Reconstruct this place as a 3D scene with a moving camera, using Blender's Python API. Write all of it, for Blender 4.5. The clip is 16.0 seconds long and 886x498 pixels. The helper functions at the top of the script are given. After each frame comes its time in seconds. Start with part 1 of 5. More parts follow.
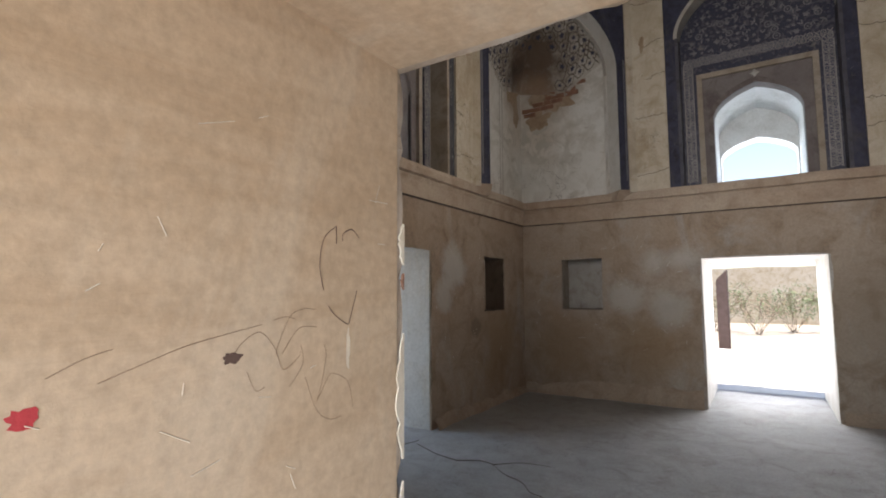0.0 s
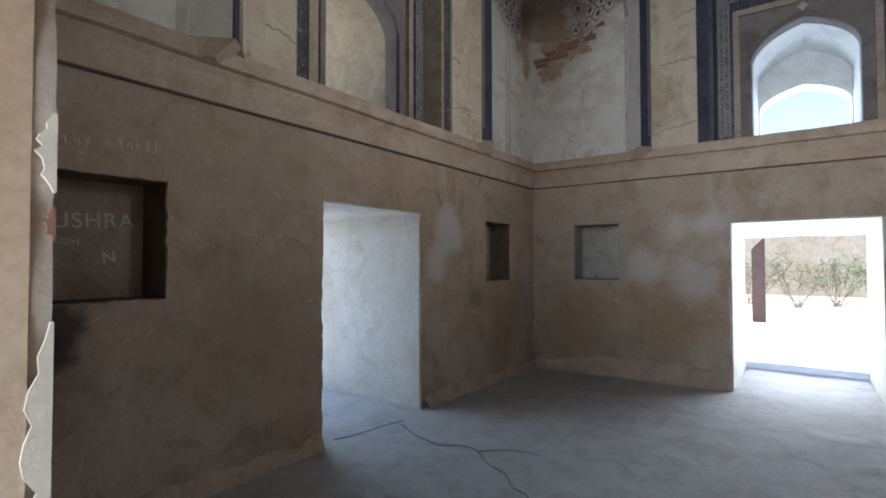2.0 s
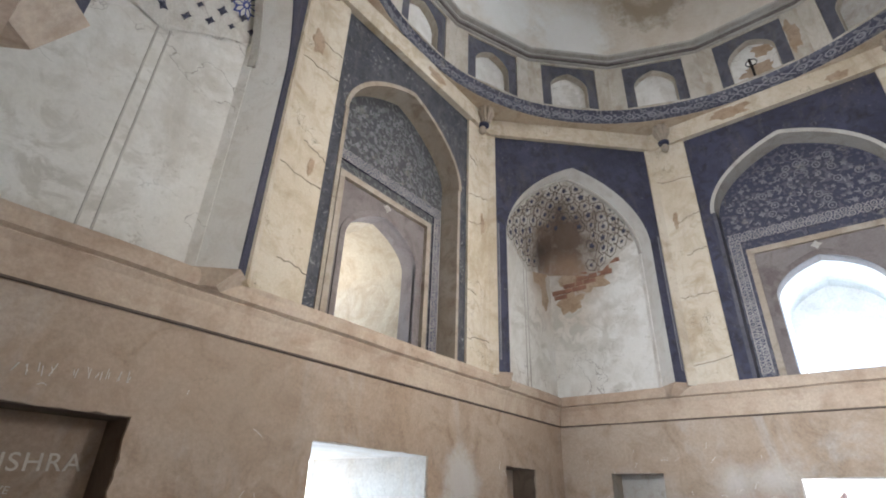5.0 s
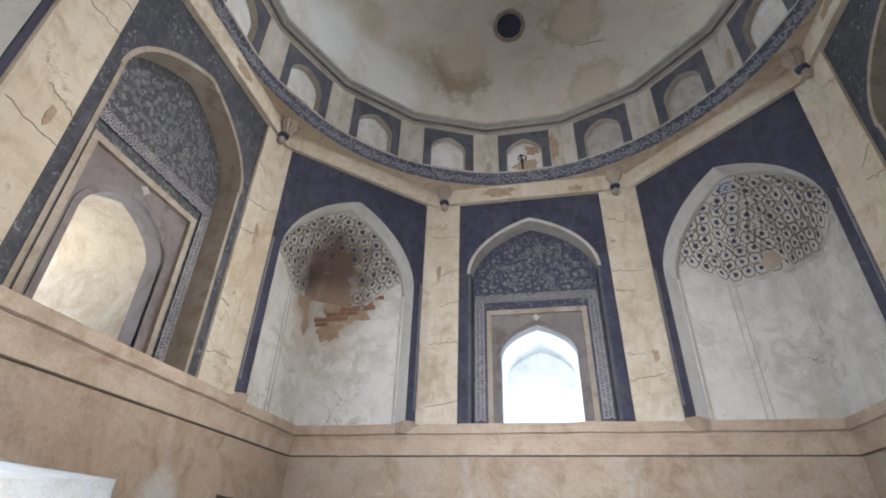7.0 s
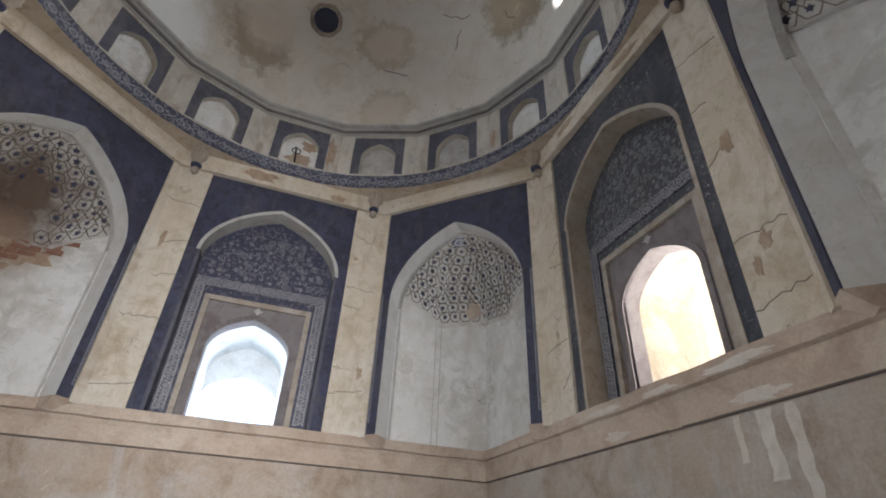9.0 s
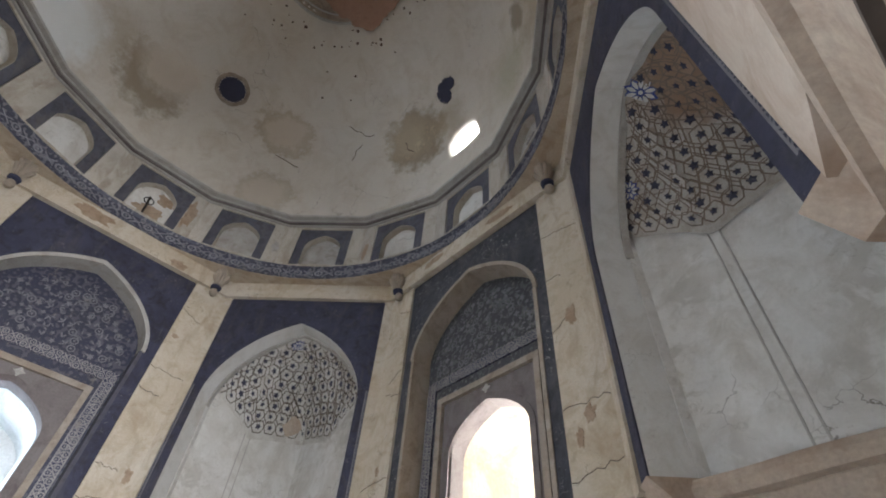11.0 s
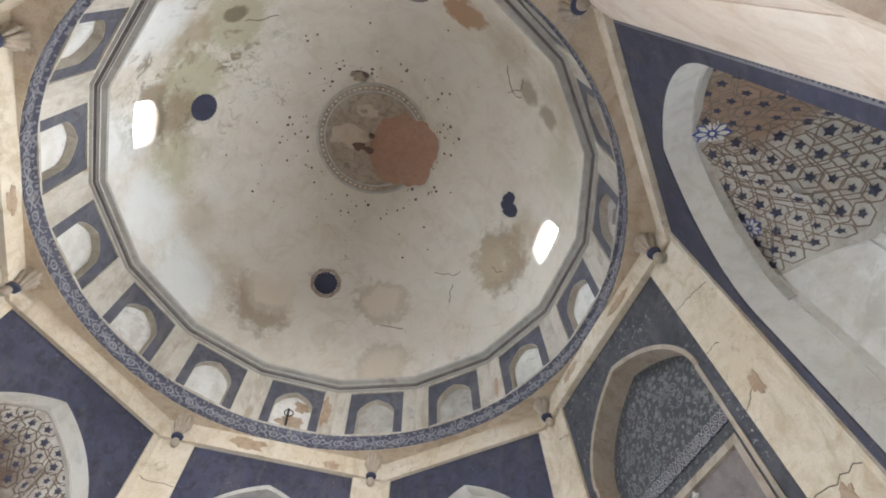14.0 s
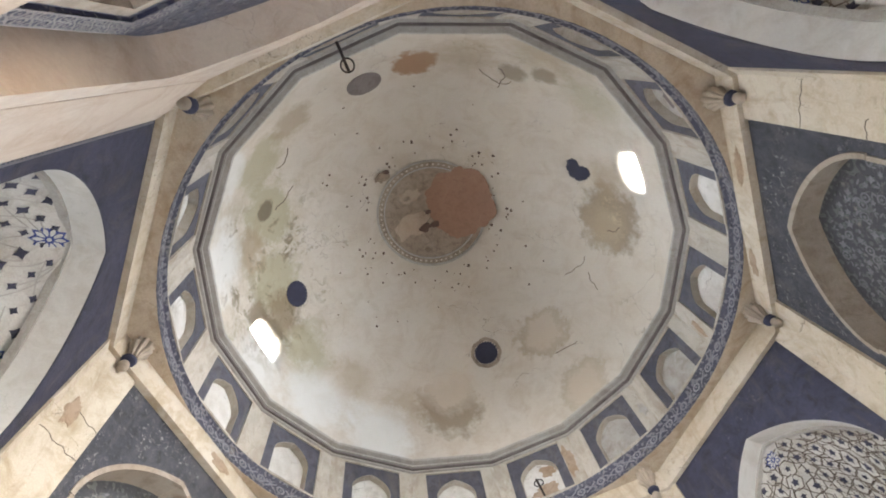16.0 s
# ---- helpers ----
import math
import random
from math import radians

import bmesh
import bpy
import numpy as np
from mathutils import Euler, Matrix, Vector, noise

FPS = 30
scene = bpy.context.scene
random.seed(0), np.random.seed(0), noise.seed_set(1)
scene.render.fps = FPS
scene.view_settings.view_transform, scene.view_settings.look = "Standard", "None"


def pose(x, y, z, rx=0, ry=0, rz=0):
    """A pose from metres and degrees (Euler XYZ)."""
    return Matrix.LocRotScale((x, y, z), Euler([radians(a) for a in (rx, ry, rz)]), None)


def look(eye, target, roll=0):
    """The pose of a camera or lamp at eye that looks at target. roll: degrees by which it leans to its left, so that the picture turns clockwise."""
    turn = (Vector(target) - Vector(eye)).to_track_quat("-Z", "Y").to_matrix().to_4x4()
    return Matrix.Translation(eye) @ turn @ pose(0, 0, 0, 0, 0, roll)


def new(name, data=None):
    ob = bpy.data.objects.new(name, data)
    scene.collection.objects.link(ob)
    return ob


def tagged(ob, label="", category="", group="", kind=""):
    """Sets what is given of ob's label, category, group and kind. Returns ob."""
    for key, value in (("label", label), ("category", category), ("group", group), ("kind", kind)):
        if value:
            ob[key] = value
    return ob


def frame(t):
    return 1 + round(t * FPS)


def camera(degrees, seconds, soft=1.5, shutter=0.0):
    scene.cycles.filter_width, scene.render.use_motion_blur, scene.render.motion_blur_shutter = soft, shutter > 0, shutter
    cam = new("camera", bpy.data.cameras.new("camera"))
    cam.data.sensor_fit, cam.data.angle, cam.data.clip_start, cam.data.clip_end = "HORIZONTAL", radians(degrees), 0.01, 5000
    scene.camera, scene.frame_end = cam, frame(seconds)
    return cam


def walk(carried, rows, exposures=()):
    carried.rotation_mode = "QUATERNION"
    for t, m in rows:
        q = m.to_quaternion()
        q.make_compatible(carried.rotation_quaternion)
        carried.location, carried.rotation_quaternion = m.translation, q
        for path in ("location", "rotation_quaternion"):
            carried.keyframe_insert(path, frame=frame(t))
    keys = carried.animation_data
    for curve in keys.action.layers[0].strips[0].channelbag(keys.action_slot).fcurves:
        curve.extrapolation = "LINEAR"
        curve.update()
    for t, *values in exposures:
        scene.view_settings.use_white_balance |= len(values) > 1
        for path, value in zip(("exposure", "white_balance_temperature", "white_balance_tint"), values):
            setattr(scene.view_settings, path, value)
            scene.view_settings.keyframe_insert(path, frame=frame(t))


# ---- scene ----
cam = camera(83.3, 16.0, soft=1.9)
PATH = [
    (0, (-0.084, -4.016, 1.481), (-1.15, -2.333, 1.655), -0.3),
    (0.5, (-0.092, -3.863, 1.477), (-1.015, -2.099, 1.67), -0.3),
    (1, (-0.102, -3.71, 1.48), (-1.054, -1.973, 1.758), -0.5),
    (1.5, (-0.086, -3.522, 1.473), (-1.152, -1.847, 1.712), -0.7),
    (2, (-0.051, -3.349, 1.461), (-1.22, -1.727, 1.514), -0.1),
    (2.5, (-0.085, -3.241, 1.469), (-1.297, -1.654, 1.576), -0.3),
    (3, (-0.159, -3.137, 1.515), (-1.491, -1.723, 1.993), -0.3),
    (3.5, (-0.178, -3.09, 1.561), (-1.571, -1.796, 2.182), 0.3),
    (6, (0.006, -2.984, 1.6), (-0.775, -1.468, 2.643), 1.5),
    (6.5, (0.039, -2.983, 1.591), (-0.54, -1.375, 2.629), 1.2),
    (7, (0.072, -2.981, 1.584), (-0.295, -1.304, 2.61), 1.9),
    (7.5, (0.111, -2.984, 1.565), (-0.013, -1.278, 2.603), 1.8),
    (8, (0.147, -2.989, 1.568), (0.214, -1.288, 2.618), 2.2),
    (8.5, (0.188, -3.0, 1.571), (0.506, -1.326, 2.618), 0.8),
    (9, (0.254, -3.011, 1.583), (0.813, -1.422, 2.661), 2.7),
    (9.5, (0.327, -2.986, 1.596), (1.053, -1.552, 2.786), 4.9),
    (10, (0.339, -2.944, 1.604), (1.191, -1.705, 2.923), 7.4),
    (12.5, (0.098, -2.839, 1.717), (0.9, -1.981, 3.336), 1.0),
    (13, (0.079, -2.822, 1.731), (0.709, -1.939, 3.411), -0.1),
    (13.5, (0.066, -2.83, 1.749), (0.542, -1.902, 3.456), -0.2),
    (14, (0.054, -2.869, 1.777), (0.426, -1.947, 3.512), -2.6),
    (14.5, (0.097, -2.934, 1.789), (0.293, -2.038, 3.567), -4.3),
    (15, (0.196, -2.926, 1.801), (0.193, -2.037, 3.593), -2.0),
    (15.5, (0.276, -2.852, 1.789), (0.203, -2.023, 3.608), -6.7),
    (16, (0.313, -2.74, 1.781), (0.228, -1.991, 3.633), -17.4),
]
walk(cam, [(t, look(*p)) for t, *p in PATH], [
    (0, 1.2, 6850, 14), (0.5, 1.2, 6500, 12), (1.0, 1.3, 6300, 12), (2.0, 1.4, 6000, 10.5), (2.5, 1.42, 5950, 10.5), (3.0, 1.7, 6500, 15), (3.5, 2.3, 6350, 13), (6.0, 2.82, 6100, 11),
    (8.0, 2.6, 6050, 11.5), (9.0, 2.45, 6100, 12.5), (10.0, 2.2, 6150, 13), (12.5, 3.4, 6150, 9.5), (14.0, 3.6, 6200, 10), (16.0, 3.65, 6350, 12)])

# ---- light ----
world = bpy.data.worlds.new("sky")
scene.world = world
world.use_nodes = True
wn = world.node_tree
sky = wn.nodes.new("ShaderNodeTexSky")
sky.sky_type = "NISHITA"
sky.sun_disc = False
sky.sun_elevation = radians(86)
sky.sun_rotation = radians(171)
bg = wn.nodes["Background"]
bg.inputs["Strength"].default_value = 0.15
wn.links.new(sky.outputs["Color"], bg.inputs["Color"])
sun = new("sun", bpy.data.lights.new("sun", "SUN"))
sun.data.energy, sun.data.angle, sun.data.color = 4.5, radians(0.5), (1.0, 0.93, 0.82)
sun.matrix_world = look((0.11, -0.69, 9.98), (0, 0, 0))


def sky_lamp(x, y, z, tx, ty, tz, w, h, watts, colour, spread=120):
    """Area lamp set in one opening, standing in for sky light and adding to it."""
    ob = new("window_light", bpy.data.lights.new("window_light", "AREA"))
    ob.data.shape, ob.data.size, ob.data.size_y = "RECTANGLE", w, h
    ob.data.energy, ob.data.color, ob.data.spread = watts, colour, radians(spread)
    ob.matrix_world = look((x, y, z), (tx, ty, tz))
    return ob


SOFTBLUE = (0.82, 0.91, 1.0)
COOL, MILD, WARM, BLUISH = (0.72, 0.86, 1.0), (0.90, 0.95, 1.0), (1.0, 0.95, 0.88), (0.60, 0.80, 1.0)
sky_lamp(0, 4.74, 3.33, 0, 0, 3.5, 1.06, 0.98, 10, COOL)
sky_lamp(-4.74, 0, 3.45, 0, 0, 4.0, 0.9, 1.2, 3, MILD, 70)
sky_lamp(4.74, 0, 3.45, 0, 0, 4.0, 0.9, 1.2, 14, WARM, 70)
# strongest fill, added in an upper south window that is never in view
sky_lamp(0, -4.74, 3.25, 0, 0, 3.0, 1.0, 0.8, 44, (0.97, 0.97, 0.97))
sky_lamp(-0.05, 4.73, 0.95, -0.05, 0, 1.2, 1.25, 1.75, 26, MILD)
sky_lamp(-4.74, -0.05, 1.0, 0, -0.05, 0.8, 1.2, 1.8, 6, BLUISH)
sky_lamp(-0.05, -4.72, 1.0, -0.05, 0, 0.7, 1.25, 1.8, 13, SOFTBLUE)
sky_lamp(3.24, 0, 8.33, 0, 0, 8.4, 0.6, 0.45, 15, MILD)
sky_lamp(-3.24, 0, 8.33, 0, 0, 8.4, 0.6, 0.45, 9, SOFTBLUE)


# ---- materials ----
def mix_rgb(nt, fac, c1, c2, mode="MIX"):
    n = nt.nodes.new("ShaderNodeMix")
    n.data_type, n.blend_type = "RGBA", mode
    for sock, v in ((n.inputs[0], fac), (n.inputs[6], c1), (n.inputs[7], c2)):
        if isinstance(v, (int, float)):
            sock.default_value = v
        elif isinstance(v, tuple):
            sock.default_value = (*v, 1)
        else:
            nt.links.new(v, sock)
    return n.outputs[2]


def ramp(nt, src, lo, hi):
    n = nt.nodes.new("ShaderNodeMapRange")
    n.inputs[1].default_value, n.inputs[2].default_value = lo, hi
    nt.links.new(src, n.inputs[0])
    return n.outputs[0]


def coords(nt, spread=37.0, stretch=(1, 1, 1)):
    tc = nt.nodes.new("ShaderNodeTexCoord")
    info = nt.nodes.new("ShaderNodeObjectInfo")
    mul = nt.nodes.new("ShaderNodeMath")
    mul.operation = "MULTIPLY"
    mul.inputs[1].default_value = spread
    nt.links.new(info.outputs["Random"], mul.inputs[0])
    mp = nt.nodes.new("ShaderNodeMapping")
    mp.inputs["Scale"].default_value = stretch
    nt.links.new(tc.outputs["Object"], mp.inputs["Vector"])
    nt.links.new(mul.outputs[0], mp.inputs["Location"])
    return mp.outputs[0]


def noise_tex(nt, vec, scale, detail=6, rough=0.6, distort=0.0):
    n = nt.nodes.new("ShaderNodeTexNoise")
    n.inputs["Scale"].default_value, n.inputs["Detail"].default_value = scale, detail
    n.inputs["Roughness"].default_value, n.inputs["Distortion"].default_value = rough, distort
    nt.links.new(vec, n.inputs["Vector"])
    return n.outputs["Fac"]


def material(name, rough=0.9):
    m = bpy.data.materials.new(name)
    m.use_nodes = True
    b = m.node_tree.nodes["Principled BSDF"]
    b.inputs["Roughness"].default_value = rough
    return m, m.node_tree, b


def bump(nt, b, height, strength=0.3, distance=0.02):
    n = nt.nodes.new("ShaderNodeBump")
    n.inputs["Strength"].default_value, n.inputs["Distance"].default_value = strength, distance
    nt.links.new(height, n.inputs["Height"])
    nt.links.new(n.outputs[0], b.inputs["Normal"])


def plaster(name, base, pale, dark, stain=None, stain_amount=0.5, crack=0.35, relief=0.35, scale=1.0, rough=0.92, streak=1.0, grain=0.5):
    """Old lime plaster: cloudy tone, darker blotches, hairline cracks, trowel relief."""
    m, nt, b = material(name, rough)
    v = coords(nt)
    big = noise_tex(nt, v, 0.7 * scale, 7, 0.62, 0.4)
    mid = noise_tex(nt, v if streak == 1.0 else coords(nt, 37.0, streak if isinstance(streak, tuple) else (1, 1, streak)), 3.1 * scale, 8, 0.65, 0.7)
    fine = noise_tex(nt, v, 42 * scale, 6, 0.7)
    c = mix_rgb(nt, ramp(nt, big, 0.38, 0.66), base, pale)
    c = mix_rgb(nt, ramp(nt, mid, 0.47, 0.72), c, dark)
    if stain:
        s = noise_tex(nt, coords(nt, 91.0, (1, 1, 0.35)), 1.5 * scale, 9, 0.7, 1.2)
        f = nt.nodes.new("ShaderNodeMath")
        f.operation = "MULTIPLY"
        f.inputs[1].default_value = stain_amount
        nt.links.new(ramp(nt, s, 0.52, 0.66), f.inputs[0])
        c = mix_rgb(nt, f.outputs[0], c, stain)
    low = 1.0 - grain
    c = mix_rgb(nt, 0.5, c, mix_rgb(nt, ramp(nt, fine, 0.3, 0.7), (low, low, low), (1.0, 1.0, 1.0)), "MULTIPLY")
    vo = nt.nodes.new("ShaderNodeTexVoronoi")
    vo.feature = "DISTANCE_TO_EDGE"
    vo.inputs["Scale"].default_value = 1.7 * scale
    warp = nt.nodes.new("ShaderNodeVectorMath")
    nt.links.new(v, warp.inputs[0])
    wnz = nt.nodes.new("ShaderNodeTexNoise")
    wnz.inputs["Scale"].default_value, wnz.inputs["Detail"].default_value = 2.3 * scale, 6
    nt.links.new(v, wnz.inputs["Vector"])
    nt.links.new(wnz.outputs["Color"], warp.inputs[1])
    nt.links.new(warp.outputs[0], vo.inputs["Vector"])
    line = ramp(nt, vo.outputs["Distance"], 0.010, 0.0)
    gate = ramp(nt, noise_tex(nt, v, 1.1 * scale, 3), 0.52, 0.62)
    k = nt.nodes.new("ShaderNodeMath")
    k.operation = "MULTIPLY"
    nt.links.new(line, k.inputs[0])
    nt.links.new(gate, k.inputs[1])
    k2 = nt.nodes.new("ShaderNodeMath")
    k2.operation = "MULTIPLY"
    k2.inputs[1].default_value = crack
    nt.links.new(k.outputs[0], k2.inputs[0])
    c = mix_rgb(nt, k2.outputs[0], c, (0.09, 0.07, 0.055))
    nt.links.new(c, b.inputs["Base Color"])
    h = mix_rgb(nt, 0.3, mid, fine)
    bump(nt, b, h, relief, 0.03)
    return m


def painted_carving(name, ground, relief_colour, scale, wear=(0.3, 0.27, 0.23)):
    """Carved stucco: pale interlace standing out of a painted ground."""
    m, nt, b = material(name, 0.5)
    v = coords(nt)
    vo = nt.nodes.new("ShaderNodeTexVoronoi")
    vo.feature = "SMOOTH_F1"
    vo.inputs["Scale"].default_value = scale
    vo.inputs["Smoothness"].default_value = 0.2
    nt.links.new(v, vo.inputs["Vector"])
    w = nt.nodes.new("ShaderNodeMath")
    w.operation = "SINE"
    mul = nt.nodes.new("ShaderNodeMath")
    mul.operation = "MULTIPLY"
    mul.inputs[1].default_value = 10.0
    nt.links.new(vo.outputs["Distance"], mul.inputs[0])
    nt.links.new(mul.outputs[0], w.inputs[0])
    f = ramp(nt, w.outputs[0], 0.1, 0.75)
    fine = noise_tex(nt, v, 30, 5)
    big = noise_tex(nt, v, 2.2, 6, 0.6, 0.5)
    g = mix_rgb(nt, ramp(nt, big, 0.35, 0.7), ground, tuple(0.6 * x + 0.02 for x in ground))
    c = mix_rgb(nt, f, g, relief_colour)
    c = mix_rgb(nt, ramp(nt, noise_tex(nt, v, 4.5, 8, 0.7), 0.58, 0.72), c, wear)
    c = mix_rgb(nt, 0.5, c, mix_rgb(nt, fine, (0.45, 0.45, 0.45), (1.2, 1.2, 1.2)), "MULTIPLY")
    nt.links.new(c, b.inputs["Base Color"])
    bump(nt, b, f, 0.7, 0.02)
    return m


def blotch(m, blobs):
    """Stains with a shape of their own on a plastered surface: centre, radius, softness, colour, strength."""
    nt = m.node_tree
    b = nt.nodes["Principled BSDF"]
    src = b.inputs["Base Color"].links[0].from_socket
    tc = nt.nodes.new("ShaderNodeTexCoord")
    nz = nt.nodes.new("ShaderNodeTexNoise")
    nz.inputs["Scale"].default_value, nz.inputs["Detail"].default_value = 3.2, 9
    nz.inputs["Roughness"].default_value = 0.74
    nt.links.new(tc.outputs["Object"], nz.inputs["Vector"])
    for centre, radius, soft, colour, strength in blobs:
        d = nt.nodes.new("ShaderNodeVectorMath")
        d.operation = "DISTANCE"
        d.inputs[1].default_value = centre
        nt.links.new(tc.outputs["Object"], d.inputs[0])
        a = nt.nodes.new("ShaderNodeMath")
        a.operation = "MULTIPLY_ADD"
        a.inputs[1].default_value = radius * 2.2
        nt.links.new(nz.outputs["Fac"], a.inputs[0])
        nt.links.new(d.outputs["Value"], a.inputs[2])
        f = nt.nodes.new("ShaderNodeMapRange")
        f.inputs[1].default_value, f.inputs[2].default_value = radius * (2.1 + soft), radius * (2.1 - soft)
        f.inputs[3].default_value, f.inputs[4].default_value = 0.0, strength
        nt.links.new(a.outputs[0], f.inputs[0])
        src = mix_rgb(nt, f.outputs[0], src, colour)
    nt.links.new(src, b.inputs["Base Color"])
    return m


def flecked(m, colour, scale, lo, hi, patch_scale, strength=0.8, near=None):
    """Small bare flecks and scuffs that gather in patches."""
    nt = m.node_tree
    b = nt.nodes["Principled BSDF"]
    src = b.inputs["Base Color"].links[0].from_socket
    v = coords(nt, 53.0)
    mul = nt.nodes.new("ShaderNodeMath")
    mul.operation = "MULTIPLY"
    nt.links.new(ramp(nt, noise_tex(nt, v, scale, 5, 0.65, 1.0), lo, hi), mul.inputs[0])
    nt.links.new(ramp(nt, noise_tex(nt, v, patch_scale, 4, 0.6), 0.42, 0.66), mul.inputs[1])
    k = nt.nodes.new("ShaderNodeMath")
    k.operation = "MULTIPLY"
    k.inputs[1].default_value = strength
    nt.links.new(mul.outputs[0], k.inputs[0])
    if near:
        tc, d = nt.nodes.new("ShaderNodeTexCoord"), nt.nodes.new("ShaderNodeVectorMath")
        d.operation = "DISTANCE"
        d.inputs[1].default_value = near[0]
        nt.links.new(tc.outputs["Object"], d.inputs[0])
        fade = nt.nodes.new("ShaderNodeMath")
        fade.operation = "MULTIPLY"
        nt.links.new(k.outputs[0], fade.inputs[0])
        nt.links.new(ramp(nt, d.outputs["Value"], near[1], near[1] * 0.6), fade.inputs[1])
        k = fade
    nt.links.new(mix_rgb(nt, k.outputs[0], src, colour), b.inputs["Base Color"])
    return m


def plain(name, colour, rough=0.8, metal=0.0):
    """A small thing's material: one tone broken by fine and coarse noise."""
    m, nt, b = material(name, rough)
    v = coords(nt)
    c = mix_rgb(nt, ramp(nt, noise_tex(nt, v, 6, 6), 0.35, 0.7), colour, tuple(0.7 * x for x in colour))
    c = mix_rgb(nt, 0.4, c, mix_rgb(nt, noise_tex(nt, v, 60, 4), (0.6, 0.6, 0.6), (1.2, 1.2, 1.2)), "MULTIPLY")
    nt.links.new(c, b.inputs["Base Color"])
    b.inputs["Metallic"].default_value = metal
    bump(nt, b, noise_tex(nt, v, 35, 5), 0.25, 0.01)
    return m


BUFF = plaster("buff_plaster", (0.41, 0.325, 0.25), (0.46, 0.40, 0.34), (0.29, 0.22, 0.16), (0.50, 0.47, 0.43), 0.45)
BUFF_W = plaster("brown_wall_plaster", (0.41, 0.305, 0.22), (0.46, 0.37, 0.29), (0.29, 0.205, 0.14), (0.50, 0.47, 0.43), 0.4, crack=0.3)
blotch(BUFF_W, [((-2.75, 3.15, 0.9), 0.36, 0.6, (0.13, 0.10, 0.08), 0.7), ((-2.46, 3.15, 1.13), 0.15, 0.35, (0.045, 0.036, 0.032), 0.92), ((-2.44, 3.15, 1.0), 0.09, 0.4, (0.045, 0.036, 0.032), 0.9), ((-2.95, 3.15, 1.9), 0.35, 0.7, (0.20, 0.15, 0.11), 0.6), ((-1.3, 3.15, 1.0), 0.5, 0.7, (0.24, 0.175, 0.12), 0.6),
                ((1.05, 3.15, 1.8), 0.24, 0.4, (0.50, 0.49, 0.47), 0.7), ((0.85, 3.15, 1.45), 0.18, 0.4, (0.52, 0.51, 0.49), 0.6), ((2.3, 3.15, 0.8), 0.45, 0.6, (0.30, 0.20, 0.12), 0.7),
                ((1.6, 3.15, 1.05), 0.12, 0.25, (0.20, 0.15, 0.11), 0.8), ((-1.2, 3.15, 2.1), 0.4, 0.8, (0.30, 0.235, 0.18), 0.5)])
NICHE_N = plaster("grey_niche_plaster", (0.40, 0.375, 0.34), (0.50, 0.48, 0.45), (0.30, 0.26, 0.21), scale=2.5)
BUFF_N = plaster("stained_wall_plaster", (0.41, 0.315, 0.235), (0.47, 0.39, 0.315), (0.29, 0.21, 0.145), (0.52, 0.50, 0.47), 0.45, crack=0.3)
blotch(BUFF_N, [((-1.4, 3.15, 0.75), 0.42, 0.6, (0.30, 0.20, 0.115), 0.7), ((-2.5, 3.15, 0.7), 0.42, 0.6, (0.29, 0.195, 0.12), 0.7), ((-1.25, 3.15, 1.86), 0.13, 0.8, (0.54, 0.53, 0.51), 0.6),
                ((-0.95, 3.15, 1.9), 0.12, 0.8, (0.54, 0.53, 0.51), 0.6), ((-1.65, 3.15, 1.4), 0.20, 0.4, (0.50, 0.49, 0.46), 0.6), ((-1.1, 3.15, 1.25), 0.22, 0.4, (0.49, 0.475, 0.44), 0.6),
                ((-2.25, 3.15, 1.55), 0.35, 0.5, (0.42, 0.40, 0.37), 0.5), ((1.2, 3.15, 1.2), 0.5, 0.7, (0.33, 0.27, 0.21), 0.6)])
REVEAL = plaster("reveal_plaster", (0.50, 0.375, 0.255), (0.56, 0.44, 0.32), (0.43, 0.305, 0.195), (0.60, 0.51, 0.40), 0.5, crack=0.15, relief=0.12, streak=(1.0, 0.22, 1.5))
DOORREVEAL = plaster("grey_cream_reveal_plaster", (0.54, 0.515, 0.475), (0.62, 0.605, 0.575), (0.45, 0.41, 0.355), (0.50, 0.42, 0.31), 0.5, crack=0.3, relief=0.3)
DARKNICHE = plaster("sooted_niche_plaster", (0.12, 0.085, 0.06), (0.17, 0.125, 0.09), (0.07, 0.048, 0.034), scale=2.0)
LEDGE = plaster("ledge_plaster", (0.47, 0.36, 0.27), (0.52, 0.43, 0.34), (0.36, 0.26, 0.19), relief=0.3)
WHITE = plaster("whitewashed_plaster", (0.61, 0.59, 0.545), (0.69, 0.68, 0.65), (0.52, 0.49, 0.44), (0.42, 0.385, 0.33), 0.45, crack=0.8, relief=0.14, grain=0.2)
WHITE_STAINED = plaster("stained_white_plaster", (0.61, 0.59, 0.545), (0.69, 0.68, 0.65), (0.52, 0.49, 0.44), (0.42, 0.385, 0.33), 0.45, crack=0.8, relief=0.14, grain=0.2)
blotch(WHITE_STAINED, [((-2.75, 3.15, 4.45), 0.30, 0.6, (0.27, 0.19, 0.13), 0.85), ((-2.45, 3.15, 4.55), 0.22, 0.6, (0.33, 0.23, 0.16), 0.8), ((-2.85, 3.15, 3.9), 0.3, 0.9, (0.46, 0.37, 0.28), 0.5),
                       ((2.85, 3.15, 4.5), 0.30, 0.6, (0.27, 0.19, 0.13), 0.7), ((2.95, 3.15, 4.0), 0.3, 0.9, (0.46, 0.37, 0.28), 0.5)])
OCHRE = plaster("ochre_plaster", (0.53, 0.455, 0.345), (0.61, 0.555, 0.46), (0.43, 0.345, 0.235), (0.34, 0.25, 0.155), 0.5, crack=0.9, scale=1.6, relief=0.25, grain=0.3)
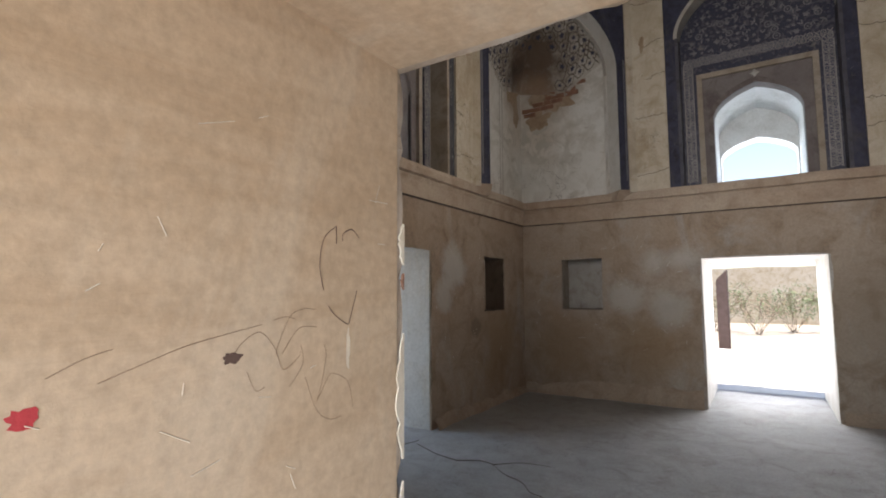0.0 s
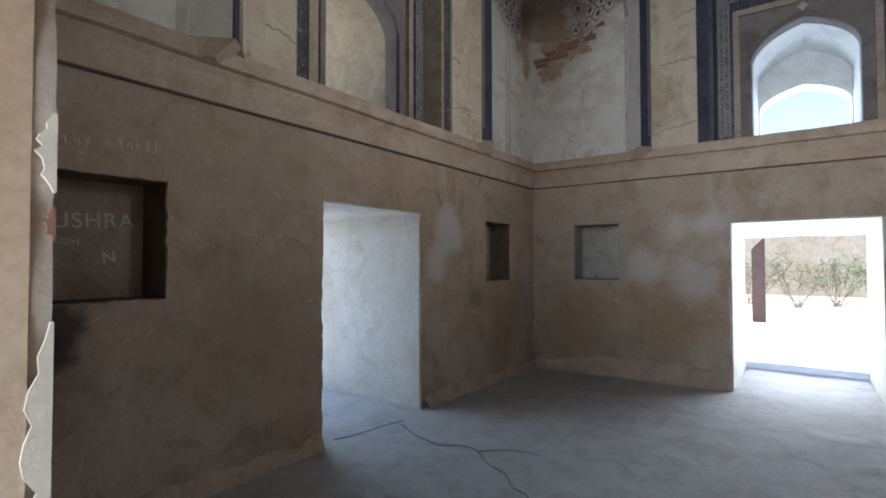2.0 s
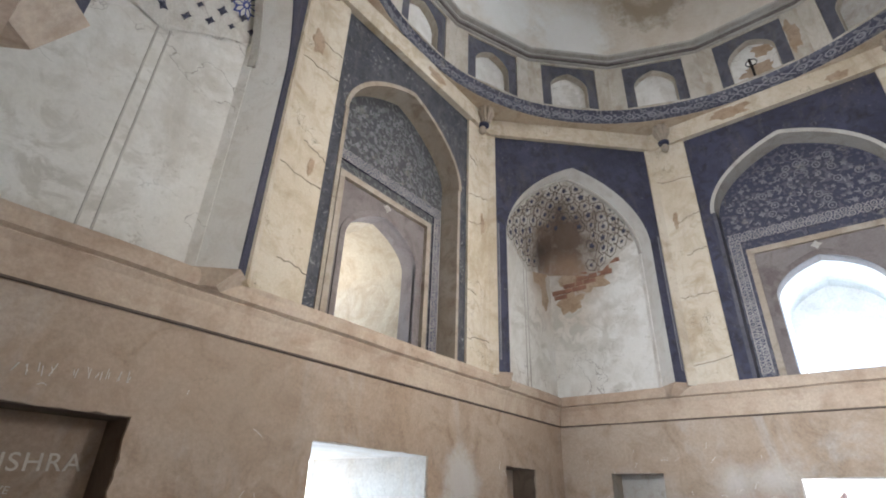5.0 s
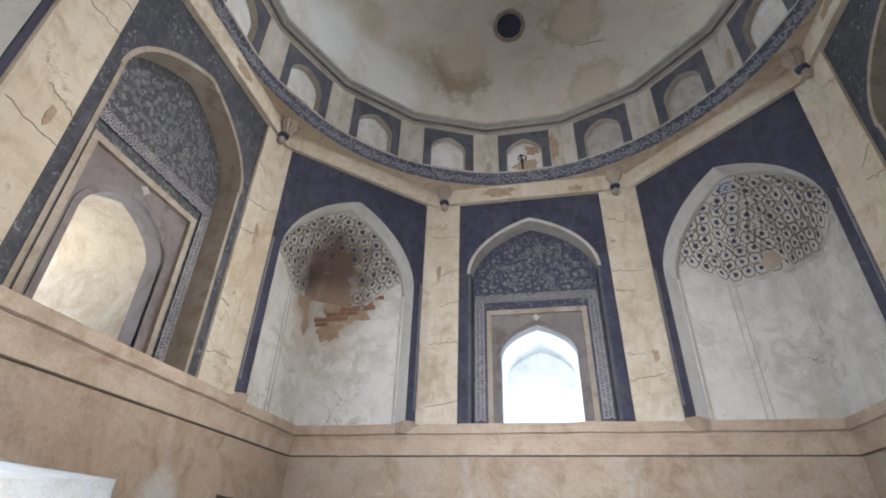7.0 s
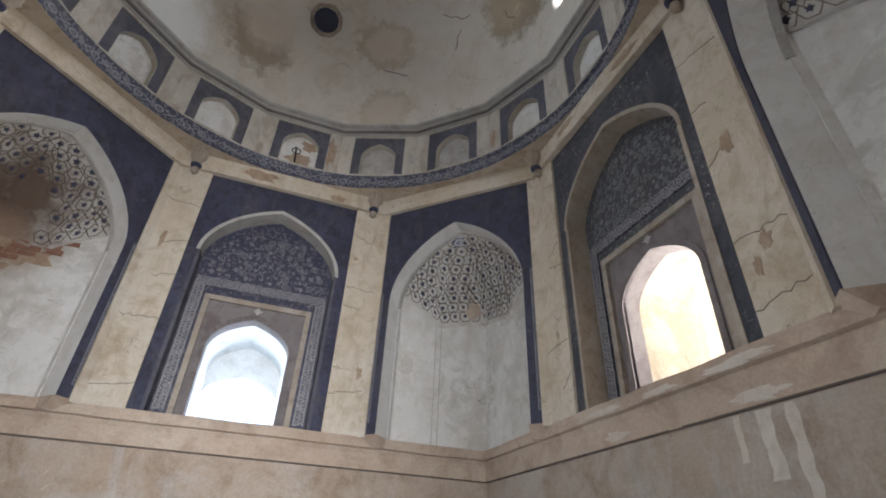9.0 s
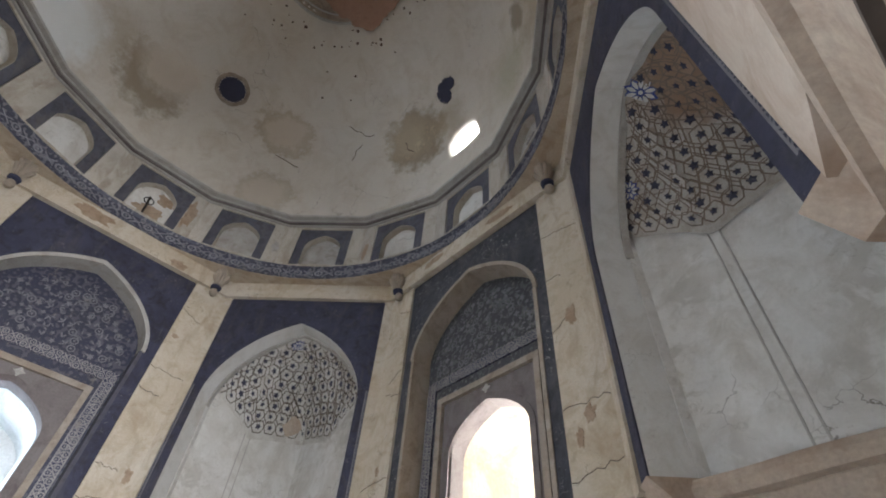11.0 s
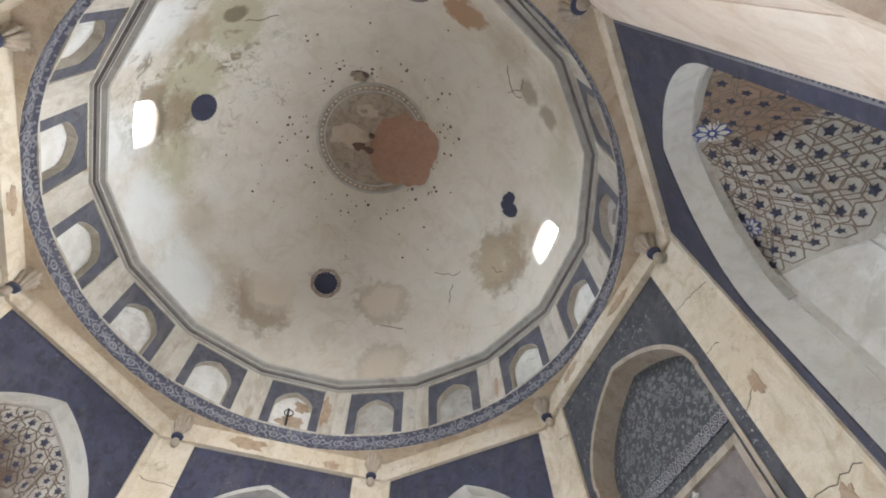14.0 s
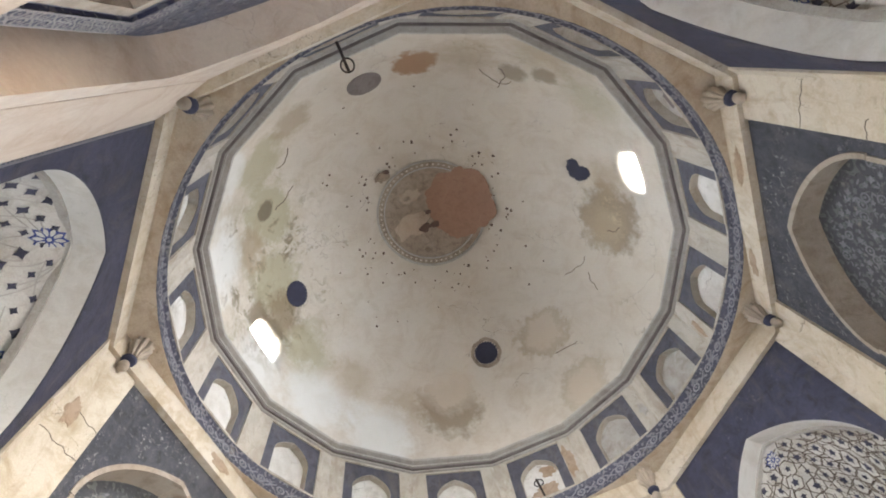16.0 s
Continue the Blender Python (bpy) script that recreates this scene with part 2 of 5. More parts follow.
flecked(OCHRE, (0.30, 0.24, 0.16), 9.0, 0.58, 0.66, 1.6, 0.7)
BEIGE = plaster("beige_drum_plaster", (0.47, 0.425, 0.355), (0.56, 0.515, 0.445), (0.37, 0.31, 0.24), (0.30, 0.24, 0.17), 0.5, crack=0.7, scale=2.0, streak=0.5)
SOFFIT = plaster("brown_soffit_plaster", (0.48, 0.39, 0.29), (0.55, 0.47, 0.37), (0.35, 0.26, 0.17), scale=1.5)
TAN = plaster("tan_moulding_plaster", (0.36, 0.30, 0.235), (0.42, 0.37, 0.31), (0.25, 0.20, 0.15), scale=2.0)
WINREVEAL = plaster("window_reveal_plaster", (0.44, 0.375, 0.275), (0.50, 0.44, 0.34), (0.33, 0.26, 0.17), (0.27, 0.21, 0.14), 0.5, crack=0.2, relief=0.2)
# Plaster paled to take in glare at the north window and outdoor brightness.
BRIGHTENED = plaster("pale_limewashed_reveal", (0.66, 0.67, 0.66), (0.74, 0.75, 0.74), (0.54, 0.54, 0.52), crack=0.2, relief=0.2)
GREY = plaster("grey_plaster", (0.44, 0.42, 0.38), (0.50, 0.48, 0.44), (0.34, 0.31, 0.27), scale=1.5)
LILAC = plaster("lilac_plaster", (0.175, 0.15, 0.145), (0.225, 0.20, 0.19), (0.125, 0.10, 0.095), scale=1.5)
BLUE = plaster("blue_painted_plaster", (0.032, 0.033, 0.062), (0.056, 0.058, 0.100), (0.018, 0.018, 0.026), (0.10, 0.09, 0.09), 0.5, rough=0.72, scale=2.6, relief=0.6)
flecked(BLUE, (0.22, 0.21, 0.22), 30.0, 0.60, 0.66, 2.4, 0.6)
FADED = plaster("faded_drum_paint", (0.075, 0.075, 0.098), (0.115, 0.115, 0.14), (0.050, 0.046, 0.050), (0.16, 0.145, 0.13), 0.5, rough=0.75, scale=3.0)
SLATE = plaster("sooty_blue_plaster", (0.040, 0.042, 0.055), (0.075, 0.077, 0.090), (0.022, 0.022, 0.026), (0.13, 0.125, 0.12), 0.45, rough=0.72, scale=2.8)
flecked(SLATE, (0.34, 0.34, 0.33), 24.0, 0.57, 0.64, 2.6, 0.75)
CARVED = painted_carving("carved_blue_stucco", (0.036, 0.038, 0.070), (0.095, 0.094, 0.12), 13.0)
flecked(CARVED, (0.24, 0.23, 0.24), 34.0, 0.60, 0.66, 4.0, 0.5)
CARVED_DUSTY = painted_carving("dusty_carved_stucco", (0.052, 0.055, 0.062), (0.105, 0.11, 0.11), 13.0)
flecked(CARVED_DUSTY, (0.36, 0.36, 0.34), 30.0, 0.58, 0.64, 3.4, 0.65)
BORDER = painted_carving("carved_border_stucco", (0.035, 0.038, 0.085), (0.14, 0.135, 0.155), 16.0)
FRIEZE = painted_carving("carved_frieze_stucco", (0.055, 0.057, 0.09), (0.19, 0.185, 0.205), 15.0)
DOME = plaster("dome_plaster", (0.545, 0.49, 0.415), (0.585, 0.54, 0.475), (0.485, 0.42, 0.335), (0.40, 0.335, 0.245), 0.35, crack=0.5, relief=0.12, scale=0.8, grain=0.15)
# LT blobs pale the dome along its west and northwest rim
DK, MD, LT = (0.22, 0.165, 0.10), (0.33, 0.26, 0.17), (0.68, 0.69, 0.68)
CLEAN, GREEN = (0.53, 0.46, 0.375), (0.36, 0.325, 0.215)
blotch(DOME, [
    ((2.52, 0.72, 8.75), 0.52, 0.22, DK, 0.8), ((2.47, 0.85, 8.85), 0.34, 0.4, (0.40, 0.325, 0.225), 0.8), ((2.72, 0.1, 8.75), 0.30, 0.5, MD, 0.6), ((2.54, -1.24, 8.2), 0.40, 0.6, GREEN, 0.6), ((2.05, -2.0, 8.0), 0.45, 0.7, MD, 0.7),
    ((-0.98, 2.58, 8.42), 0.50, 0.22, DK, 0.7), ((-0.88, 2.45, 8.72), 0.40, 0.3, CLEAN, 0.85), ((-1.6, 2.2, 8.4), 0.35, 0.5, MD, 0.5),
    ((0.96, 2.33, 8.99), 0.44, 0.15, MD, 0.65), ((0.98, 2.32, 9.0), 0.33, 0.2, CLEAN, 0.8), ((1.15, 2.67, 7.85), 0.40, 0.18, MD, 0.6), ((1.15, 2.67, 7.8), 0.30, 0.25, CLEAN, 0.7),
    ((0.68, -2.50, 8.85), 0.31, 0.14, (0.31, 0.185, 0.105), 0.95), ((1.3, -2.35, 8.7), 0.40, 0.6, MD, 0.6),
    ((-2.53, -0.45, 8.87), 0.45, 0.25, GREEN, 0.85), ((-2.62, 0.04, 8.75), 0.34, 0.3, DK, 0.85), ((-2.57, 0.70, 8.6), 0.42, 0.35, GREEN, 0.8), ((-2.12, -1.45, 8.9), 0.48, 0.22, GREEN, 0.85),
    ((-2.12, -1.5, 8.85), 0.14, 0.2, (0.15, 0.12, 0.08), 0.9), ((-2.35, -1.1, 8.5), 0.34, 0.25, MD, 0.8), ((-1.73, -2.19, 8.45), 0.42, 0.25, GREEN, 0.8), ((-1.1, -2.45, 8.6), 0.30, 0.3, MD, 0.7), ((-2.75, -0.25, 8.3), 0.22, 0.3, DK, 0.8),
    ((-2.2, 1.55, 8.7), 0.36, 0.5, MD, 0.5), ((1.85, -1.87, 8.8), 0.18, 0.25, (0.24, 0.20, 0.14), 0.8), ((2.15, -1.7, 8.5), 0.17, 0.25, (0.24, 0.20, 0.14), 0.8),
    ((-2.65, 1.2, 8.0), 0.50, 0.34, LT, 0.6), ((-2.0, 2.1, 7.85), 0.52, 0.34, LT, 0.6), ((-2.9, 0.2, 7.8), 0.42, 0.34, LT, 0.55), ((-2.6, -1.3, 7.85), 0.46, 0.3, LT, 0.6), ((-1.9, -2.2, 7.8), 0.34, 0.2, LT, 0.5),
    ((-2.62, 0.0, 8.35), 0.28, 0.12, (0.21, 0.165, 0.11), 0.75)])
flecked(DOME, (0.30, 0.265, 0.175), 2.6, 0.46, 0.56, 1.2, 0.75, ((-2.35, -0.7, 8.7), 1.9))
flecked(DOME, (0.17, 0.14, 0.085), 6.0, 0.54, 0.59, 1.9, 0.85, ((-2.35, -0.6, 8.75), 1.5))
flecked(DOME, (0.50, 0.40, 0.26), 13.0, 0.54, 0.60, 3.0, 0.8, ((2.5, 0.75, 8.85), 0.55))
flecked(DOME, (0.26, 0.20, 0.13), 9.0, 0.57, 0.62, 2.0, 0.6, ((1.9, -1.9, 8.6), 0.9))
FLOOR = plaster("dusty_stone_floor", (0.40, 0.40, 0.40), (0.47, 0.47, 0.475), (0.33, 0.32, 0.305), (0.29, 0.265, 0.245), 0.4, crack=0.6, relief=0.6, scale=1.3)
NET_NW = plaster("damaged_net_plaster", (0.52, 0.49, 0.44), (0.58, 0.55, 0.50), (0.38, 0.33, 0.27), (0.27, 0.20, 0.14), 0.6, scale=2.0)
blotch(NET_NW, [((0.05, 4.0, 4.95), 0.52, 0.45, (0.10, 0.062, 0.04), 0.92), ((-0.1, 4.1, 4.75), 0.24, 0.4, (0.045, 0.03, 0.022), 0.8), ((0.15, 4.3, 4.55), 0.3, 0.5, (0.27, 0.18, 0.12), 0.8)])
NET_SE = plaster("brown_net_plaster", (0.45, 0.42, 0.37), (0.54, 0.51, 0.46), (0.34, 0.29, 0.23), (0.30, 0.22, 0.15), 0.5, scale=2.0)
blotch(NET_SE, [((0.3, 3.75, 5.35), 0.42, 0.3, (0.24, 0.145, 0.085), 0.85), ((0.62, 3.7, 4.95), 0.25, 0.3, (0.24, 0.15, 0.09), 0.75), ((0.3, 4.05, 4.75), 0.2, 0.3, (0.14, 0.125, 0.10), 0.75)])
for m in (WHITE, WHITE_STAINED):
    flecked(m, (0.37, 0.345, 0.295), 4.2, 0.46, 0.57, 1.3, 0.7)
    flecked(m, (0.30, 0.27, 0.22), 15.0, 0.58, 0.65, 1.8, 0.5)
PINK = plaster("pinkish_plaster", (0.53, 0.43, 0.345), (0.60, 0.52, 0.435), (0.45, 0.345, 0.26), (0.39, 0.28, 0.19), 0.4, crack=0.3, relief=0.06, grain=0.2)
NET_NE = plaster("sooty_net_plaster", (0.58, 0.56, 0.51), (0.64, 0.62, 0.58), (0.46, 0.42, 0.36), (0.34, 0.29, 0.23), 0.5, scale=2.0)
blotch(NET_NE, [((0.42, 3.95, 4.85), 0.30, 0.3, (0.17, 0.135, 0.10), 0.75), ((0.15, 4.15, 4.75), 0.17, 0.3, (0.22, 0.18, 0.14), 0.6), ((-0.2, 3.9, 5.35), 0.16, 0.4, (0.26, 0.24, 0.23), 0.5)])
NETWHITE = plaster("net_vault_plaster", (0.58, 0.56, 0.51), (0.64, 0.62, 0.58), (0.46, 0.42, 0.36), (0.34, 0.29, 0.23), 0.5, scale=2.0)
INTRADOS = plaster("arch_underside_plaster", (0.60, 0.59, 0.56), (0.67, 0.66, 0.63), (0.51, 0.485, 0.44), scale=1.5, crack=0.4, relief=0.15, grain=0.2)
LINE = plain("grey_scored_line", (0.46, 0.435, 0.395), 0.95)
DISC = plain("dark_blue_disc_paint", (0.036, 0.037, 0.065), 0.85)
BRACKET = plain("worn_bracket_stucco", (0.40, 0.335, 0.265), 0.9)
COLLAR = plain("blue_collar_paint", (0.042, 0.046, 0.085), 0.85)
RELIEF_DARK = plain("dim_stucco_relief", (0.22, 0.215, 0.23), 0.9)
IRON = plain("rusty_iron", (0.03, 0.022, 0.018), 0.85, 0.0)
FRIEZE_RELIEF = plain("pale_frieze_relief", (0.30, 0.295, 0.32), 0.9)
RELIEF = plain("pale_stucco_relief", (0.34, 0.32, 0.31), 0.9)
RIB = plain("brown_net_line", (0.115, 0.088, 0.07), 0.9)
BROWNLINE = plain("faded_net_line", (0.20, 0.155, 0.12), 0.9)
FLORET = plain("dark_floret_paint", (0.055, 0.055, 0.085), 0.85)
COBALT = plain("cobalt_paint", (0.045, 0.07, 0.26), 0.8)
PETAL = plain("white_petal_paint", (0.62, 0.61, 0.58), 0.85)
BRICK = plain("exposed_red_brick", (0.27, 0.14, 0.092), 0.95)
CHIP = plain("bare_lime_chip", (0.66, 0.60, 0.50), 0.95)
FAINT = plain("faint_pencil_mark", (0.27, 0.19, 0.13), 0.95)
SCRATCH = plain("white_scratch", (0.74, 0.70, 0.63), 0.95)
CHARCOAL = plain("charcoal_mark", (0.12, 0.075, 0.06), 0.95)
MEDAL = plaster("medallion_plaster", (0.33, 0.265, 0.205), (0.41, 0.34, 0.27), (0.22, 0.17, 0.13), (0.17, 0.12, 0.085), 0.6, scale=3.0)
REDCLAY = plaster("bare_red_undercoat", (0.35, 0.205, 0.14), (0.39, 0.24, 0.17), (0.29, 0.165, 0.11), relief=0.3, crack=0.1, scale=3.0)
EARTH = plaster("sunlit_earth", (0.42, 0.375, 0.315), (0.49, 0.445, 0.385), (0.30, 0.25, 0.19), relief=0.4)


# ---- mesh helpers ----
def mesh_of(name, bm, mat):
    bmesh.ops.recalc_face_normals(bm, faces=bm.faces)
    me = bpy.data.meshes.new(name)
    bm.to_mesh(me)
    bm.free()
    for mt in mat if isinstance(mat, (list, tuple)) else (mat,):
        me.materials.append(mt)
    return me


def part(name, bm, mat, parent, label=""):
    ob = new(name, mesh_of(name, bm, mat))
    ob.parent = parent
    return tagged(ob, label)


def arch(h, zs, za, n=14, point=0.25):
    """Outline of a pointed arch from its left spring over the apex to its right spring."""
    left = []
    for i in range(n + 1):
        th = math.pi / 2 * i / n
        left.append((-h * math.cos(th), zs + (za - zs) * ((1 - point) * math.sin(th) + point * (th / (math.pi / 2)) ** 2)))
    return left + [(-x, z) for x, z in reversed(left[:-1])]


def arched(h, z0, zs, za, n=14, point=0.25):
    """Closed outline of an arched opening that stands on z0."""
    return [(-h, z0)] + arch(h, zs, za, n, point) + [(h, z0)]


def rect(x0, x1, z0, z1):
    return [(x0, z0), (x1, z0), (x1, z1), (x0, z1)]


def rough_rect(x0, x1, z0, z1, amount, seed, step=0.09):
    """A rectangle with broken, uneven edges."""
    rng = random.Random(seed)
    pts, c = [], rect(x0, x1, z0, z1)
    for (ax, az), (bx, bz) in zip(c, c[1:] + c[:1]):
        n = max(2, int(math.hypot(bx - ax, bz - az) / step))
        for i in range(n):
            f = i / n
            j = amount * (0 if i == 0 else 1)
            pts.append((ax + (bx - ax) * f + rng.uniform(-j, j), az + (bz - az) * f + rng.uniform(-j, j)))
    return pts


def slab(loops, y0, y1, bm=None, back=True):
    """A slab between the depths y0 and y1: the first loop is its outline, the others are holes through it."""
    bm = bm or bmesh.new()
    sheets = []
    for y in (y0, y1) if back else (y0,):
        edges, rings = [], []
        for lp in loops:
            vs = [bm.verts.new((x, y, z)) for x, z in lp]
            rings.append(vs)
            edges += [bm.edges.new((vs[i], vs[(i + 1) % len(vs)])) for i in range(len(vs))]
        bmesh.ops.triangle_fill(bm, use_beauty=True, use_dissolve=False, edges=edges)
        sheets.append(rings)
    if back:
        for ra, rb in zip(*sheets):
            for i in range(len(ra)):
                j = (i + 1) % len(ra)
                bm.faces.new((ra[i], ra[j], rb[j], rb[i]))
    return bm


def portal(x, z0, z1, opening):
    """Outline of a wall face that stands astride an arched opening, open at its foot."""
    return [(-x, z0), (-x, z1), (x, z1), (x, z0)] + list(reversed([(opening[0][0], z0)] + opening[1:-1] + [(opening[-1][0], z0)]))


def band(inner, outer, y0, y1, closed=False):
    """A flat moulding between two outlines of equal length."""
    bm = bmesh.new()
    n = len(inner)
    q = [[bm.verts.new((x, y, z)) for x, z in lp] for y in (y0, y1) for lp in (inner, outer)]
    for i in range(n if closed else n - 1):
        j = (i + 1) % n
        for a, b in ((0, 1), (1, 3), (3, 2), (2, 0)):
            bm.faces.new((q[a][i], q[a][j], q[b][j], q[b][i]))
    if not closed:
        for i in (0, n - 1):
            bm.faces.new((q[0][i], q[1][i], q[3][i], q[2][i]))
    return bm


def prism(plan, z0, z1, bm=None):
    bm = bm or bmesh.new()
    lo = [bm.verts.new((x, y, z0)) for x, y in plan]
    hi = [bm.verts.new((x, y, z1)) for x, y in plan]
    bm.faces.new(lo)
    bm.faces.new(hi)
    for i in range(len(plan)):
        j = (i + 1) % len(plan)
        bm.faces.new((lo[i], lo[j], hi[j], hi[i]))
    return bm


def sweep(profile, path, closed=False):
    """A moulding: profile of (out, z) carried along a plan path of (point, outward direction)."""
    bm = bmesh.new()
    rows = [[bm.verts.new((p[0] + o * d[0], p[1] + o * d[1], z)) for o, z in profile] for p, d in path]
    m = len(path)
    for i in range(m if closed else m - 1):
        a, b = rows[i], rows[(i + 1) % m]
        for k in range(len(profile)):
            l = (k + 1) % len(profile)
            bm.faces.new((a[k], a[l], b[l], b[k]))
    if not closed:
        bm.faces.new(rows[0])
        bm.faces.new(rows[-1])
    return bm


def turned(angle):
    return pose(0, 0, 0, 0, 0, angle)


HALF = 3.15        # half the square chamber
OUT = 4.75         # outer face of its walls
FACE = 3.10        # face of the upper storey
LEDGE_Z = 2.85
BEAM0, BEAM1 = 6.04, 6.30
DRUM0, DRUM1 = 6.52, 7.36
DOME0, DOME_R = 7.46, 2.93

# ---- floor and ground ----
bm = bmesh.new()
bmesh.ops.create_grid(bm, x_segments=90, y_segments=90, size=4.76)
for v in bm.verts:
    n1 = noise.noise(v.co * 0.9) * 0.012 + noise.noise(v.co * 4.0) * 0.006
    v.co.z = n1
floor = tagged(new("floor", mesh_of("floor", bm, FLOOR)), "dusty worn stone floor with cracks", "floor", kind="structure")
bm = bmesh.new()
bmesh.ops.create_grid(bm, x_segments=8, y_segments=8, size=600)
ground = tagged(new("ground", mesh_of("ground", bm, EARTH)), "dry sunlit earth ground outside", "ground", kind="structure")
ground.location.z = -0.06


# ---- walls of the lower storey ----
def lower_wall(name, angle, door, niches, full, label, worn=1.0):
    side = OUT if full else HALF
    outline = rect(-side, side, -0.08, LEDGE_Z - 0.1)
    rng = random.Random(name)
    hole, ragged = [], []
    if door:
        x0, x1, z1 = door
        hole = [[(x0, -0.04), (x0, z1), (x1, z1), (x1, -0.04)]]
        # the plaster skin has broken away unevenly along the arrises
        pts, deep = [], 0.0
        for ax, az, bx, bz, ox, oz in ((x0, -0.04, x0, z1, -1, 0), (x0, z1, x1, z1, 0, 1), (x1, z1, x1, -0.04, 1, 0)):
            n = int(math.hypot(bx - ax, bz - az) / 0.035)
            for i in range(n + (1 if ox > 0 else 0)):
                deep = max(0.002, min(0.034, deep + rng.uniform(-0.011, 0.0105)))
                f = i / n
                pts.append((ax + (bx - ax) * f + ox * deep * worn, az + (bz - az) * f + oz * deep * worn * 0.6))
        pts[0], pts[-1] = (pts[0][0], -0.04), (pts[-1][0], -0.04)
        ragged = [pts]
    cut = [rough_rect(*n, 0.009, name + "n", 0.05) for n in niches]
    root = new(name, mesh_of(name, slab([outline] + ragged + cut, HALF, HALF + 0.022), {0: BUFF_N, 90: BUFF_W}.get(angle, BUFF)))
    root.matrix_world = turned(angle)
    tagged(root, label, "wall", kind="structure")
    cut = [rect(*n) for n in niches]
    if niches:
        part("wall_core", slab([outline] + hole + cut, HALF + 0.022, HALF + 0.32), DOORREVEAL, root)
    part("wall_core", slab([outline] + hole, HALF + (0.32 if niches else 0.022), OUT), REVEAL if angle == 180 else DOORREVEAL, root)
    # niche sides: dark brown on the west wall, tan on the north
    for n in niches:
        x0, x1, z0, z1 = n
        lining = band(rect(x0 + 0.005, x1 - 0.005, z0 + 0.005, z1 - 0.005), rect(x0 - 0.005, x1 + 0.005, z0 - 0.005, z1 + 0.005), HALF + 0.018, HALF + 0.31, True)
        part("niche_lining", lining, DARKNICHE if angle == 90 else TAN, root, "dark sides of the niche" if angle == 90 else "")
        part("niche_back", slab([rect(n[0] - 0.01, n[1] + 0.01, n[2] - 0.01, n[3] + 0.01)], HALF + 0.306, HALF + 0.33), {0: NICHE_N, 90: BUFF_W}[angle], root)
    return root


wall_north = lower_wall("wall_north", 0, (-0.70, 0.60, 1.90), [(-2.55, -1.96, 1.228, 1.957)], True,
                        "buff plastered wall with an open doorway and a small square niche")
wall_west = lower_wall("wall_west", 90, (-0.68, 0.57, 1.95), [(1.843, 2.465, 1.228, 1.957), (-2.53, -1.89, 1.245, 1.95)], False,
                       "brown scratched plaster wall with a doorway between two square niches")
wall_south = lower_wall("wall_south", 180, (-0.62, 0.735, 1.972), [], True, "buff plastered wall with the doorway that is walked through")
wall_east = lower_wall("wall_east", -90, None, [], False, "buff plastered wall under a moulded ledge")

# ---- ledge that runs round the chamber ----
profile = [(0.10, 2.485), (0.005, 2.485), (-0.03, 2.50), (-0.03, 2.61), (-0.04, 2.67), (-0.062, 2.712), (-0.056, 2.722), (-0.098, 2.734),
           (-0.10, 2.80), (-0.085, 2.845), (-0.05, LEDGE_Z), (0.10, LEDGE_Z)]
for name, angle, parent in (("N", 0, wall_north), ("W", 90, wall_west), ("S", 180, wall_south), ("E", -90, wall_east)):
    n, path = 60, []
    for i in range(n + 1):
        u = -HALF + 2 * HALF * i / n
        path.append(((u, HALF), (0, 1)))
    b = sweep(profile, path)
    for v in b.verts:
        # mitre at the corners, and a hand-made unevenness
        d = HALF - v.co.y
        v.co.x = max(-HALF + d, min(HALF - d, v.co.x)) if d > 0 else v.co.x
        if d > 0:
            v.co += noise.noise_vector(Vector((v.co.x * 2.2, angle, v.co.z * 3))) * 0.009
    # thin dark strip that stands in for a shaded groove under the ledge
    g = sweep([(-0.034, 2.490), (-0.034, 2.502), (0.01, 2.502), (0.01, 2.490)], [((-HALF + 0.03, HALF), (0, 1)), ((HALF - 0.03, HALF), (0, 1))])
    part("groove", g, RIB, parent, "dark strip painted as groove shade under the ledge")
    part("ledge", b, LEDGE, parent, "moulded plaster ledge with chipped edge")


